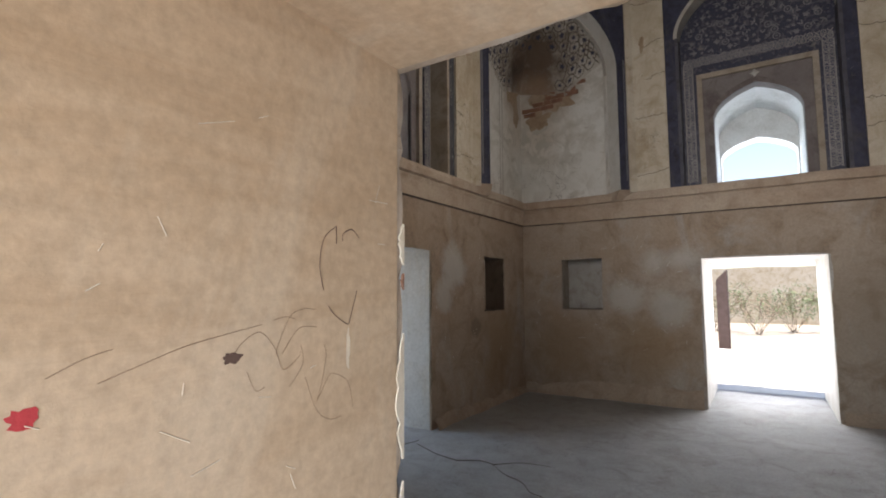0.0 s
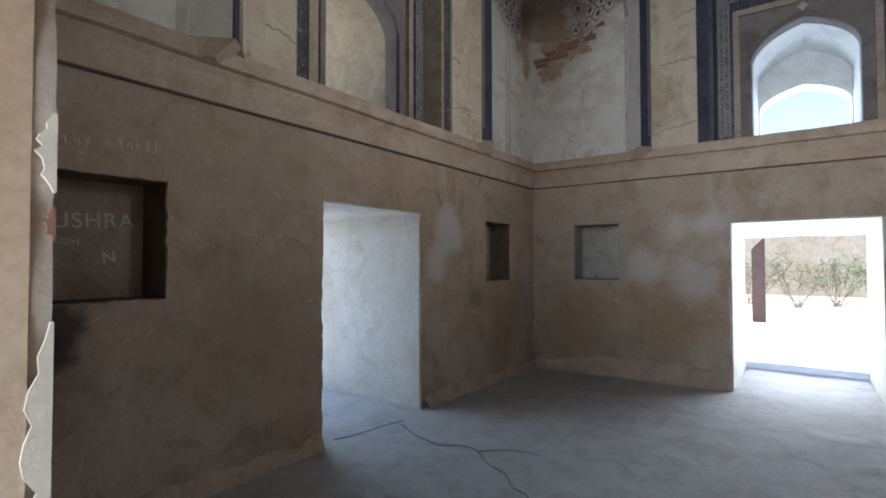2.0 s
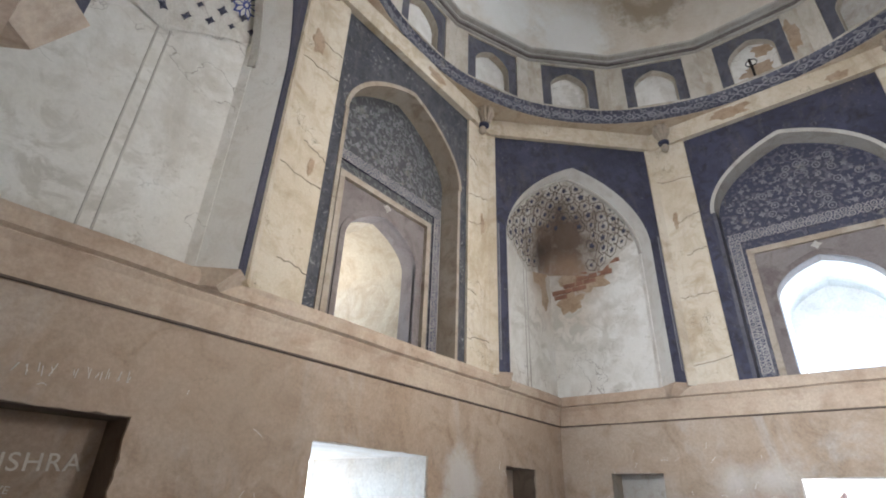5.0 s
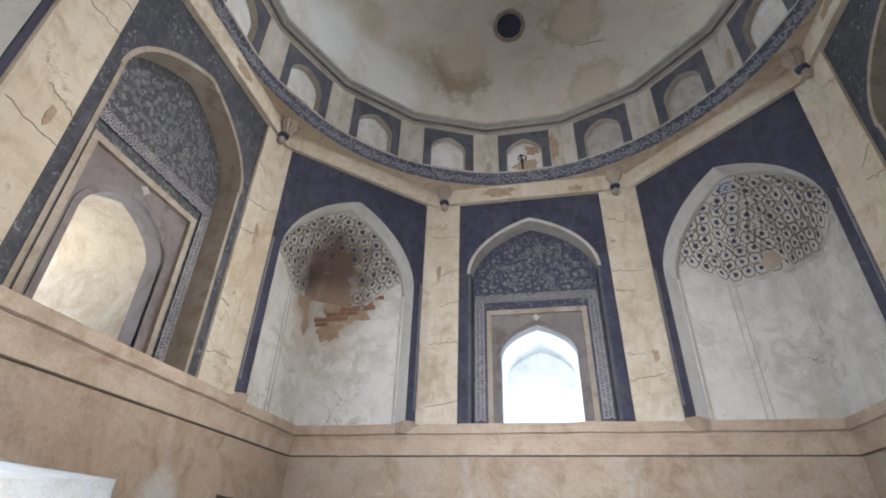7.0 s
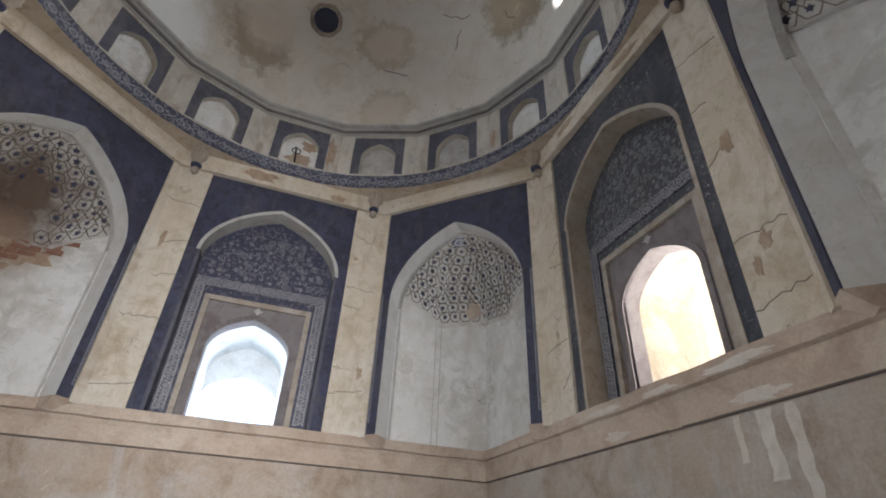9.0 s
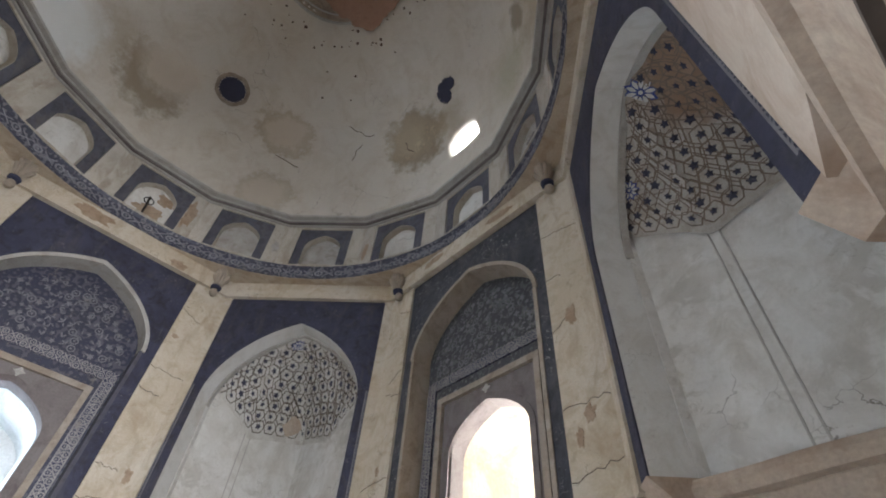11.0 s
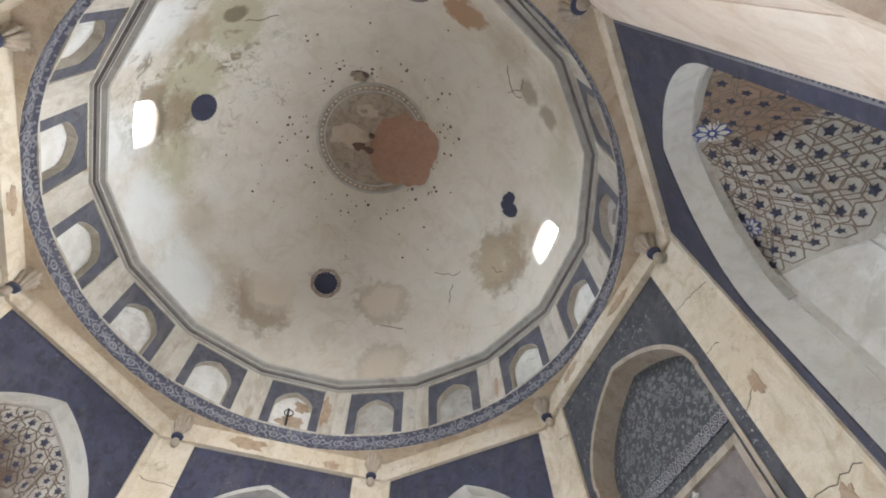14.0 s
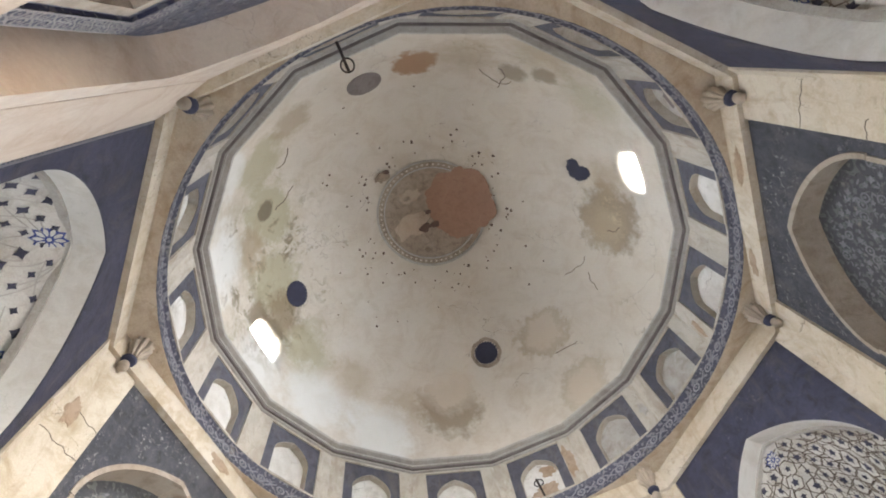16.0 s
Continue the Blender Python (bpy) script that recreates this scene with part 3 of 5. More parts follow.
# ---- upper storey: the four straight sides ----
def bay(name, angle, label, panel_mat, window_outer):
    up = 6.75
    half_win, zs, za = 0.49, 3.76, 4.16
    win = arched(half_win, 2.83, zs, za)
    side = OUT
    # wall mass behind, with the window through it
    # the north reveal's brightness is put into its paler plaster
    root = new(name, mesh_of(name, slab([rect(-1.3, 1.3, LEDGE_Z - 0.1, up), arched(half_win, 2.84, zs, za)], 3.56, OUT - 0.3), BRIGHTENED if angle == 0 else WINREVEAL))
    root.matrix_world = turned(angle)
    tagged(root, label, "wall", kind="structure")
    part("wall_core", slab([rect(-1.3, 1.3, LEDGE_Z - 0.1, up), arched(*window_outer)], OUT - 0.3, OUT), BRIGHTENED if angle == 0 else WINREVEAL, root)
    for s in (-1, 1):
        x0, x1 = sorted((s * 1.3, s * (side if angle in (0, 180) else HALF)))
        stained = (angle == 0 and s < 0) or (angle == 90 and s > 0)
        part("niche_wall", slab([rect(x0, x1, LEDGE_Z - 0.1, up)], HALF, OUT), WHITE_STAINED if stained else WHITE, root)
    for sg in (-1, 1):
        b = bmesh.new()
        plan = ((1.015, FACE - 0.004), (1.51, FACE - 0.105), (1.56, FACE - 0.04), (1.46, 3.30), (1.015, 3.30)) if angle == 180 else ((1.015, FACE - 0.03), (1.425, FACE - 0.03), (1.50, FACE - 0.105), (1.56, FACE - 0.04), (1.46, 3.30), (1.015, 3.30))
        prism([(sg * x, y) for x, y in plan], LEDGE_Z - 0.02, BEAM0 + 0.03, b)
        part("pilaster", b, PINK if angle == 180 else OCHRE, root, "plaster pilaster with worn paint")
    main = arched(0.87, LEDGE_Z - 0.02, 4.86, 5.68, 18)
    part("spandrel", slab([portal(1.02, LEDGE_Z - 0.05, BEAM0 + 0.05, main)], FACE, 3.34), PINK if angle == 180 else BLUE if angle == 0 else SLATE, root, "bare plaster spandrel round a pointed arch" if angle == 180 else "blue painted spandrel round a pointed arch")
    if angle != 180:
        inner, outer = arch(0.855, 4.86, 5.66, 18), arch(0.90, 4.86, 5.715, 18)
        part("archivolt", band(inner, outer, FACE - 0.018, 3.345), GREY if angle == 0 else TAN, root, "pale worn arch moulding")
        for s in (-1, 1):
            part("arch_jamb", slab([rect(min(s * 0.845, s * 0.885), max(s * 0.845, s * 0.885), LEDGE_Z, 4.86)], FACE - 0.012, 3.345), FADED if angle == 0 else TAN, root)
    part("tympanum", slab([portal(0.95, LEDGE_Z - 0.06, 5.80, [(-0.655, 0), (-0.655, 4.38), (0.655, 4.38), (0.655, 0)])], 3.34, 3.56), panel_mat, root, "carved blue stucco panel")
    part("window_surround", slab([portal(0.655, LEDGE_Z - 0.06, 4.38, win)], 3.37, 3.56), LILAC, root, "bare lilac-grey plaster round the window")
    frame_in = [(-0.60, LEDGE_Z), (-0.60, 4.325), (0.60, 4.325), (0.60, LEDGE_Z)]
    frame_out = [(-0.665, LEDGE_Z), (-0.665, 4.39), (0.665, 4.39), (0.665, LEDGE_Z)]
    part("frame_moulding", band(frame_in, frame_out, 3.325, 3.40), TAN, root, "pale square frame moulding")
    ai, ao = [(-0.49, LEDGE_Z)] + arch(0.49, zs, za) + [(0.49, LEDGE_Z)], [(-0.55, LEDGE_Z)] + arch(0.55, zs, za + 0.07) + [(0.55, LEDGE_Z)]
    part("window_trim", band(ai, ao, 3.355, 3.40), LILAC, root)
    for s in (-1, 1):
        part("carved_border", slab([rect(min(s * 0.70, s * 0.82), max(s * 0.70, s * 0.82), LEDGE_Z + 0.06, 4.5)], 3.322, 3.36), BORDER, root, "carved geometric border strip")
    part("carved_border", slab([rect(-0.82, 0.82, 4.5, 4.62)], 3.322, 3.36), BORDER, root)
    return root


small = (0.475, 2.98, 3.45, 3.72)
wide = (0.49, 2.84, 3.76, 4.16)
upper_north = bay("wall_north_upper", 0, "blue carved upper wall with an arched window", CARVED, small)
upper_west = bay("wall_west_upper", 90, "sooty blue carved upper wall with a deep arched window", CARVED_DUSTY, wide)
upper_south = bay("wall_south_upper", 180, "upper wall over the entrance with a pointed arch", CARVED, small)
upper_east = bay("wall_east_upper", -90, "sooty blue carved upper wall with a deep arched window", CARVED_DUSTY, wide)


# ---- upper storey: the four corner niches ----
D0, D1 = 3.20, 3.47
CORNER = HALF * math.sqrt(2)
NW2 = 0.915
SECTION = [(-NW2, D1), (-NW2, CORNER - NW2), (0.0, CORNER), (NW2, CORNER - NW2), (NW2, D1)]


def along(pts, f):
    """A point at the share f of a path's length."""
    seg = [math.dist(p, q) for p, q in zip(pts, pts[1:])]
    d = f * sum(seg)
    for (p, q), l in zip(zip(pts, pts[1:]), seg):
        if d <= l or q is pts[-1]:
            k = min(1.0, d / l)
            return (p[0] + (q[0] - p[0]) * k, p[1] + (q[1] - p[1]) * k)
        d -= l


def vault_point(sx, level):
    """The vault over a corner niche: its section shrinks and rounds from the square corner to the arch's apex."""
    th = math.pi / 2 * level
    f = math.cos(th)
    # it hangs in a point over each scored line, and rises from there to the corner and to the jambs
    edge = abs(2 * sx - 1)
    off = (edge - 0.53) / 0.47 if edge > 0.53 else (0.53 - edge) / 0.53
    foot = 4.40 + (0.44 if edge > 0.53 else 0.20) * off ** 0.75
    z = foot + (5.61 - foot) * (0.75 * math.sin(th) + 0.25 * level ** 2)
    ax, ay = along(SECTION, sx)
    an = math.pi * sx
    cx, cy = -NW2 * math.cos(an), D1 + 0.60 * math.sin(an)
    g = level ** 1.3
    x, y = ax + (cx - ax) * g, ay + (cy - ay) * g
    return Vector((x * f * 0.985, D1 - 0.01 + (y - D1) * (f * 0.985), z))


def section_length(level):
    pts = [vault_point(i / 16, level) for i in range(17)]
    return sum((b - a).length for a, b in zip(pts, pts[1:]))


def hexagon(bm, c, tu, tv, ro, ri, n, turn=0.0):
    """A flat ring of n sides."""
    a = [bm.verts.new(c + tu * (ro * math.cos(turn + 2 * math.pi * k / n)) + tv * (ro * math.sin(turn + 2 * math.pi * k / n))) for k in range(n)]
    b = [bm.verts.new(c + tu * (ri * math.cos(turn + 2 * math.pi * k / n)) + tv * (ri * math.sin(turn + 2 * math.pi * k / n))) for k in range(n)]
    for k in range(n):
        l = (k + 1) % n
        bm.faces.new((a[k], a[l], b[l], b[k]))


def flower(bm, c, tu, tv, r, nrm, n):
    """A small raised floret of n petals."""
    top = bm.verts.new(c + nrm * r * 0.25)
    rim = []
    for k in range(2 * n):
        an = math.pi * k / n
        q = r if k % 2 == 0 else r * 0.55
        rim.append(bm.verts.new(c + tu * (q * math.cos(an)) + tv * (q * math.sin(an))))
    for k in range(2 * n):
        bm.faces.new((rim[k], rim[(k + 1) % (2 * n)], top))


def star(bm, c, tu, tv, ro, ri, n, nrm):
    rim = []
    for k in range(2 * n):
        an = math.pi * k / n
        q = ro if k % 2 == 0 else ri
        rim.append(bm.verts.new(c + tu * (q * math.cos(an)) + tv * (q * math.sin(an))))
    mid = bm.verts.new(c + nrm * 0.004)
    for k in range(2 * n):
        bm.faces.new((rim[k], rim[(k + 1) % (2 * n)], mid))


def leaf(bm, c, along_dir, across, length, width):
    pts = [(-1, 0), (-0.4, 0.8), (0.2, 1.0), (0.75, 0.5), (1, 0), (0.75, -0.5), (0.2, -1.0), (-0.4, -0.8)]
    bm.faces.new([bm.verts.new(c + along_dir * (length * x) + across * (width * y)) for x, y in pts])


def corner(name, angle, label, net_mat, net_label, rosettes=(), damage=None, line_mat=RIB, ringed=True, crossing=0.4, scored=(-1, 1)):
    opening = arched(0.93, LEDGE_Z + 0.004, 4.58, 5.66, 18)
    root = new(name, mesh_of(name, slab([portal(1.19, LEDGE_Z, BEAM0 + 0.05, opening)], D0, D0 + 0.06), BLUE))
    root.matrix_world = turned(angle)
    tagged(root, label, "wall", kind="structure")
    inner = [(-0.926, LEDGE_Z)] + arch(0.926, 4.58, 5.655, 18) + [(0.926, LEDGE_Z)]
    outer = [(-1.1, LEDGE_Z)] + arch(1.1, 4.58, 5.9, 18) + [(1.1, LEDGE_Z)]
    part("intrados", band(inner, outer, D0 + 0.012, D1 + 0.02), INTRADOS, root, "pale plaster underside of the arch")
    rim_i = arch(0.905, 4.58, 5.625, 18)
    rim_o = arch(0.96, 4.58, 5.70, 18)
    part("vault_rim", band(rim_i, rim_o, D1 - 0.03, D1 + 0.03), GREY, root)
    for sg in (-1, 1):
        # foot that carries the arch over the ledge
        b = bmesh.new()
        prism([(sg * 0.905, D0 - 0.014), (sg * 1.2, D0 - 0.014), (sg * 1.2, D0 + 0.12), (sg * 0.905, CORNER - 0.905)], LEDGE_Z - 0.115, LEDGE_Z + 0.008, b)
        for v in b.verts:
            if v.co.z < LEDGE_Z - 0.1:
                v.co.y = max(v.co.y, D0 + 0.11)
        part("foot", b, LEDGE, root, "plaster foot of the arch")
    # side reveals of the niche, and double lines scored down its two back walls
    for sg in (-1, 1):
        x0, x1 = sorted((sg * NW2, sg * 1.1))
        part("niche_reveal", slab([rect(x0, x1, LEDGE_Z - 0.02, 5.2)], D1, CORNER - NW2 + 0.02), WHITE, root)
        for off in (0.49, 0.545) if sg in scored else ():
            b = bmesh.new()
            x, y = sg * off, CORNER - off
            r = math.sqrt(0.5)
            q = [(x - sg * 0.006 * r, y + 0.006 * r), (x + sg * 0.006 * r, y - 0.006 * r), (x + sg * 0.002 * r, y - 0.012 * r), (x - sg * 0.010 * r, y)]
            prism(q, LEDGE_Z, 4.50, b)
            part("scored_line", b, LINE, root)
    bm = bmesh.new()
    NZ, NS = 24, 48
    rows = [[bm.verts.new(vault_point(i / NS, k / NZ)) for i in range(NS + 1)] for k in range(NZ)]
    top = bm.verts.new(vault_point(0.5, 1.0))
    for k in range(NZ - 1):
        for i in range(NS):
            bm.faces.new((rows[k][i], rows[k][i + 1], rows[k + 1][i + 1], rows[k + 1][i]))
    for i in range(NS):
        bm.faces.new((rows[-1][i], rows[-1][i + 1], top))
    for f in bm.faces:
        f.smooth = True
    part("net_vault", bm, net_mat, root, net_label)
    lines, dots, cells = bmesh.new(), bmesh.new(), bmesh.new()
    rng = random.Random(name)
    cell = 0.17
    level, row_no = 0.02, 0
    while level < 0.93:
        width = section_length(level)
        n = max(2, round(width / cell))
        for i in range(n + 1):
            sx = (i + (0.5 if row_no % 2 else 0.0)) / n
            if not 0.02 < sx < 0.98:
                continue
            # the painted net hangs down in points over the scored lines
            if level < 0.06:
                continue
            p = vault_point(sx, level)
            if damage and (p - Vector(damage[0])).length < damage[1] * rng.uniform(0.75, 1.15):
                continue
            e = 0.004
            tu = (vault_point(min(sx + e, 1), level) - vault_point(max(sx - e, 0), level)).normalized()
            tv = (vault_point(sx, min(level + e, 1)) - vault_point(sx, max(level - e, 0))).normalized()
            nrm = tu.cross(tv).normalized()
            inward = Vector((0, D1 - 0.3, 4.7)) - p
            if nrm.dot(inward) < 0:
                nrm = -nrm
            if ringed:
                turn = rng.uniform(-0.1, 0.1)
                hexagon(lines, p + nrm * 0.007, tu, tv, cell * 0.55, cell * 0.475, 6, turn)
                cells.faces.new([cells.verts.new(p + nrm * 0.005 + tu * (cell * 0.47 * math.cos(turn + math.pi * k / 3)) + tv * (cell * 0.47 * math.sin(turn + math.pi * k / 3))) for k in range(6)])
            flower(dots, p + nrm * 0.009, tu, tv, cell * (rng.uniform(0.19, 0.29) if ringed else rng.uniform(0.17, 0.30)), nrm, 5 if ringed else 4)
            for lean in (-1, 1):
                if rng.random() > crossing:
                    continue
                strip = []
                for k in range(6):
                    lv, sk = level + 0.19 * k / 5, sx + lean * (0.5 / n) + lean * 1.0 / n * (k / 5 - 0.5)
                    if 0.01 < sk < 0.99 and lv < 0.95:
                        strip.append(vault_point(sk, lv) + nrm * 0.009)
                for a0, a1 in zip(strip, strip[1:]):
                    w = (a1 - a0).cross(nrm).normalized() * 0.005
                    lines.faces.new([lines.verts.new(c) for c in (a0 - w, a0 + w, a1 + w, a1 - w)])
        level += 0.095
        row_no += 1
    tagged(part("net_lines", lines, line_mat, root, "brown painted star lattice"), kind="stuff")
    if ringed:
        tagged(part("net_cells", cells, net_mat if damage else NETWHITE, root, "pale six sided cells of the net"), kind="stuff")
    tagged(part("net_florets", dots, FLORET, root, "small dark blue painted florets"), kind="stuff")
    for sx, level, size in rosettes:
        p = vault_point(sx, level)
        e = 0.004
        tu = (vault_point(min(sx + e, 1), level) - vault_point(max(sx - e, 0), level)).normalized()
        tv = (vault_point(sx, min(level + e, 1)) - vault_point(sx, max(level - e, 0))).normalized()
        nrm = tu.cross(tv).normalized()
        if nrm.dot(Vector((0, D1 - 0.3, 4.7)) - p) < 0:
            nrm = -nrm
        b = bmesh.new()
        star(b, p + nrm * 0.012, tu, tv, size, size * 0.72, 10, nrm)
        ros = part("rosette", b, COBALT, root, "cobalt blue star rosette with white petals")
        b = bmesh.new()
        for k in range(10):
            an = 2 * math.pi * k / 10
            c = p + nrm * 0.018 + (tu * math.cos(an) + tv * math.sin(an)) * size * 0.52
            leaf(b, c, tu * math.cos(an) + tv * math.sin(an), tv * math.cos(an) - tu * math.sin(an), size * 0.30, size * 0.13)
        leaf(b, p + nrm * 0.018, tu, tv, size * 0.14, size * 0.14)
        part("petals", b, PETAL, ros)
    return root


corner_nw = corner("wall_northwest_niche", 45, "arched corner niche with a damaged star net vault", NET_NW,
                   "brown stained net vault with fallen plaster", (), ((0.05, 4.15, 4.8), 0.5), scored=(-1,))
corner_ne = corner("wall_northeast_niche", -45, "arched corner niche with a star net vault", NET_NE,
                   "painted star net vault over the corner", ((0.3, 0.90, 0.09),), None, RIB, scored=(-1,))
corner_se = corner("wall_southeast_niche", -135, "arched corner niche with a brown stained star net vault", NET_SE,
                   "brown stained star net vault", ((0.56, 0.90, 0.15), (0.05, 0.41, 0.09)), ((0.62, 3.85, 4.72), 0.48), BROWNLINE, True, 0.75)
corner_sw = corner("wall_southwest_niche", 135, "arched corner niche with a blue rosette in its vault", NETWHITE,
                   "pale star net vault with a blue rosette", ((0.4, 0.90, 0.13), (0.94, 0.3, 0.12)), None, LINE, False, 0.3)

# ---- pilasters at the octagon's corners, beam, drum ----


def octagon(a, d):
    """Plan of the octagon, from its distance to the straight sides and to the corner sides."""
    c = d * math.sqrt(2) - a
    return [(a, -c), (a, c), (c, a), (-c, a), (-a, c), (-a, -c), (-c, -a), (c, -a)]


bm = bmesh.new()
rows = []
prof = [(3.03, BEAM1), (3.03, BEAM1 + 0.03), (3.05, BEAM1 + 0.05), (3.05, DRUM0 - 0.04), (3.02, DRUM0), (3.7, DRUM0), (3.7, BEAM1)]
N = 96
for i in range(N):
    c, s = math.cos(2 * math.pi * i / N), math.sin(2 * math.pi * i / N)
    rows.append([bm.verts.new((r * c, r * s, z)) for r, z in prof])
for i in range(N):
    a, b = rows[i], rows[(i + 1) % N]
    for k in range(len(prof)):
        l = (k + 1) % len(prof)
        bm.faces.new((a[k], a[l], b[l], b[k]))
drum = tagged(new("drum", mesh_of("drum", bm, FRIEZE)), "drum of sixteen blue framed niches over a carved frieze", "drum", kind="structure")
lo, hi = octagon(3.02, 3.14), octagon(4.3, 4.4)
bm = bmesh.new()
q = [[bm.verts.new((x, y, z)) for x, y in ring] for z in (BEAM0, BEAM1) for ring in (lo, hi)]
for i in range(8):
    j = (i + 1) % 8
    for a, b in ((0, 1), (1, 3), (3, 2), (2, 0)):
        bm.faces.new((q[a][i], q[a][j], q[b][j], q[b][i]))
N = 64
sof = bmesh.new()
def oct_radius(an, a, d):
    return min(a / max(abs(math.cos(an)), abs(math.sin(an))), d / max(abs(math.cos(an - math.pi / 4)), abs(math.cos(an + math.pi / 4))))
qi = [[sof.verts.new((r * math.cos(2 * math.pi * i / N), r * math.sin(2 * math.pi * i / N), z)) for i, r in ((k, 3.035 if ring == 0 else oct_radius(2 * math.pi * k / N, 3.1, 3.22)) for k in range(N))] for ring, z in ((0, BEAM1 - 0.012), (1, BEAM1 - 0.012), (1, BEAM1 - 0.004), (0, BEAM1 - 0.004))]
for k in range(4):
    for i in range(N):
        sof.faces.new((qi[k][i], qi[k][(i + 1) % N], qi[(k + 1) % 4][(i + 1) % N], qi[(k + 1) % 4][i]))
part("soffit", sof, SOFFIT, drum, "brown plaster soffit under the frieze")
beam = part("beam", bm, OCHRE, drum, "eight sided plaster beam")

# carved chain of lozenges and bars along the frieze
relief = bmesh.new()
for i in range(132):
    an = 2 * math.pi * i / 132
    out, tu, up = Vector((math.cos(an), math.sin(an), 0)), Vector((-math.sin(an), math.cos(an), 0)), Vector((0, 0, 1))
    c = out * 3.040 + up * 6.408
    if i % 2:
        for lean in (-1, 1):
            d = (tu * 0.085 + up * (lean * 0.048)).normalized()
            e = d.cross(out) * 0.008
            relief.faces.new([relief.verts.new(c + d * (0.088 * a) + e * b) for a, b in ((-1, -1), (1, -1), (1, 1), (-1, 1))])
    else:
        rim = [[relief.verts.new(c + tu * (r * 1.25 * math.cos(math.pi * k / 4)) + up * (r * math.sin(math.pi * k / 4))) for k in range(8)] for r in (0.050, 0.030)]
        for k in range(8):
            relief.faces.new((rim[0][k], rim[0][(k + 1) % 8], rim[1][(k + 1) % 8], rim[1][k]))
        flower(relief, c - out * 0.003, tu, up, 0.018, -out, 4)
tagged(part("frieze_relief", relief, FRIEZE_RELIEF, drum, "carved chain of lozenges"), kind="stuff")

# one side of the drum, then sixteen of it
side = 3.0 * math.tan(math.pi / 16)
drum_mesh = mesh_of("drum_side", slab([rect(-side, side, DRUM0, DRUM1), rect(-0.40, 0.40, DRUM0 + 0.03, DRUM1 - 0.05)], 3.0, 3.16), BEIGE)
frame_mesh = mesh_of("niche_frame", slab([rect(-0.42, 0.42, DRUM0 + 0.0, DRUM1 - 0.02), arched(0.27, DRUM0 + 0.008, 6.93, 7.19, 12)], 3.02, 3.13), FADED)
back_mesh = mesh_of("niche_back", slab([rect(-0.42, 0.42, DRUM0, DRUM1 - 0.02)], 3.125, 3.4), WHITE)
reveal_mesh = mesh_of("niche_reveal", band(arched(0.264, DRUM0 + 0.008, 6.93, 7.182, 12), arched(0.277, DRUM0 + 0.008, 6.93, 7.197, 12), 3.026, 3.128), BEIGE)
# the backs on four sides are a darker grey than the rest
darker_back_mesh = mesh_of("niche_back", slab([rect(-0.42, 0.42, DRUM0, DRUM1 - 0.02)], 3.125, 3.4), NICHE_N)
drum_sides = []
for i in range(16):
    s = new("drum_side", drum_mesh)
    s.parent = drum
    s.matrix_basis = turned(22.5 * i)
    drum_sides.append(s)
    for nm, me in (("niche_frame", frame_mesh), ("niche_reveal", reveal_mesh), ("niche_back", darker_back_mesh if i in (14, 15, 11, 10) else back_mesh)):
        p = new(nm, me)
        p.parent = s

# unseen cylinder added behind the drum to shut out stray light
bm = bmesh.new()
rr = [[bm.verts.new((r * math.cos(2 * math.pi * i / 48), r * math.sin(2 * math.pi * i / 48), z)) for i in range(48)] for r, z in ((3.42, 6.28), (3.62, 6.28), (3.62, 7.6), (3.42, 7.6))]
for k in range(4):
    for i in range(48):
        bm.faces.new((rr[k][i], rr[k][(i + 1) % 48], rr[(k + 1) % 4][(i + 1) % 48], rr[(k + 1) % 4][i]))
part("drum_backing", bm, REVEAL, drum)
# dark ring under the dome's cornice
bm = bmesh.new()
rr = [[bm.verts.new((r / math.cos(math.pi / 16) * math.cos(math.pi * (2 * i + 1) / 16), r / math.cos(math.pi / 16) * math.sin(math.pi * (2 * i + 1) / 16), z)) for i in range(16)] for r, z in ((2.935, DRUM1 + 0.002), (2.935, DRUM1 + 0.034), (3.02, DRUM1 + 0.034), (3.02, DRUM1 + 0.002))]
for k in range(4):
    for i in range(16):
        bm.faces.new((rr[k][i], rr[k][(i + 1) % 16], rr[(k + 1) % 4][(i + 1) % 16], rr[(k + 1) % 4][i]))
part("painted_line", bm, LILAC, drum, "dark line")

# dome
rows, bm = [], bmesh.new()
prof = [(3.00, DRUM1 - 0.02), (2.97, DRUM1 - 0.012), (2.955, DRUM1 + 0.037), (2.92, DRUM1 + 0.035), (2.92, DRUM1 + 0.06), (2.93, DRUM1 + 0.07), (2.87, DRUM1 + 0.085), (2.86, DOME0 + 0.01)]
prof = prof + [(3.5, DOME0 + 0.01), (3.5, DRUM1 - 0.02)]
for i in range(16):
    an = 2 * math.pi * (i + 0.5) / 16
    k = 1 / math.cos(math.pi / 16)
    rows.append([bm.verts.new((r * k * math.cos(an), r * k * math.sin(an), z)) for r, z in prof])
for i in range(16):
    a, b = rows[i], rows[(i + 1) % 16]
    for k in range(len(prof)):
        l = (k + 1) % len(prof)
        bm.faces.new((a[k], a[l], b[l], b[k]))
part("cornice", bm, GREY, drum, "thin grey cornice under the dome")

DOME_RISE = 3.0


def dome_point(az, el, extra=0.0):
    r = (DOME_R + extra) * math.cos(el)
    return Vector((r * math.cos(az), r * math.sin(az), DOME0 + (DOME_RISE + extra) * math.sin(el)))


WIN_EL0, WIN_EL1, WIN_AZ = math.radians(11.3), math.radians(20), math.radians(6.3)


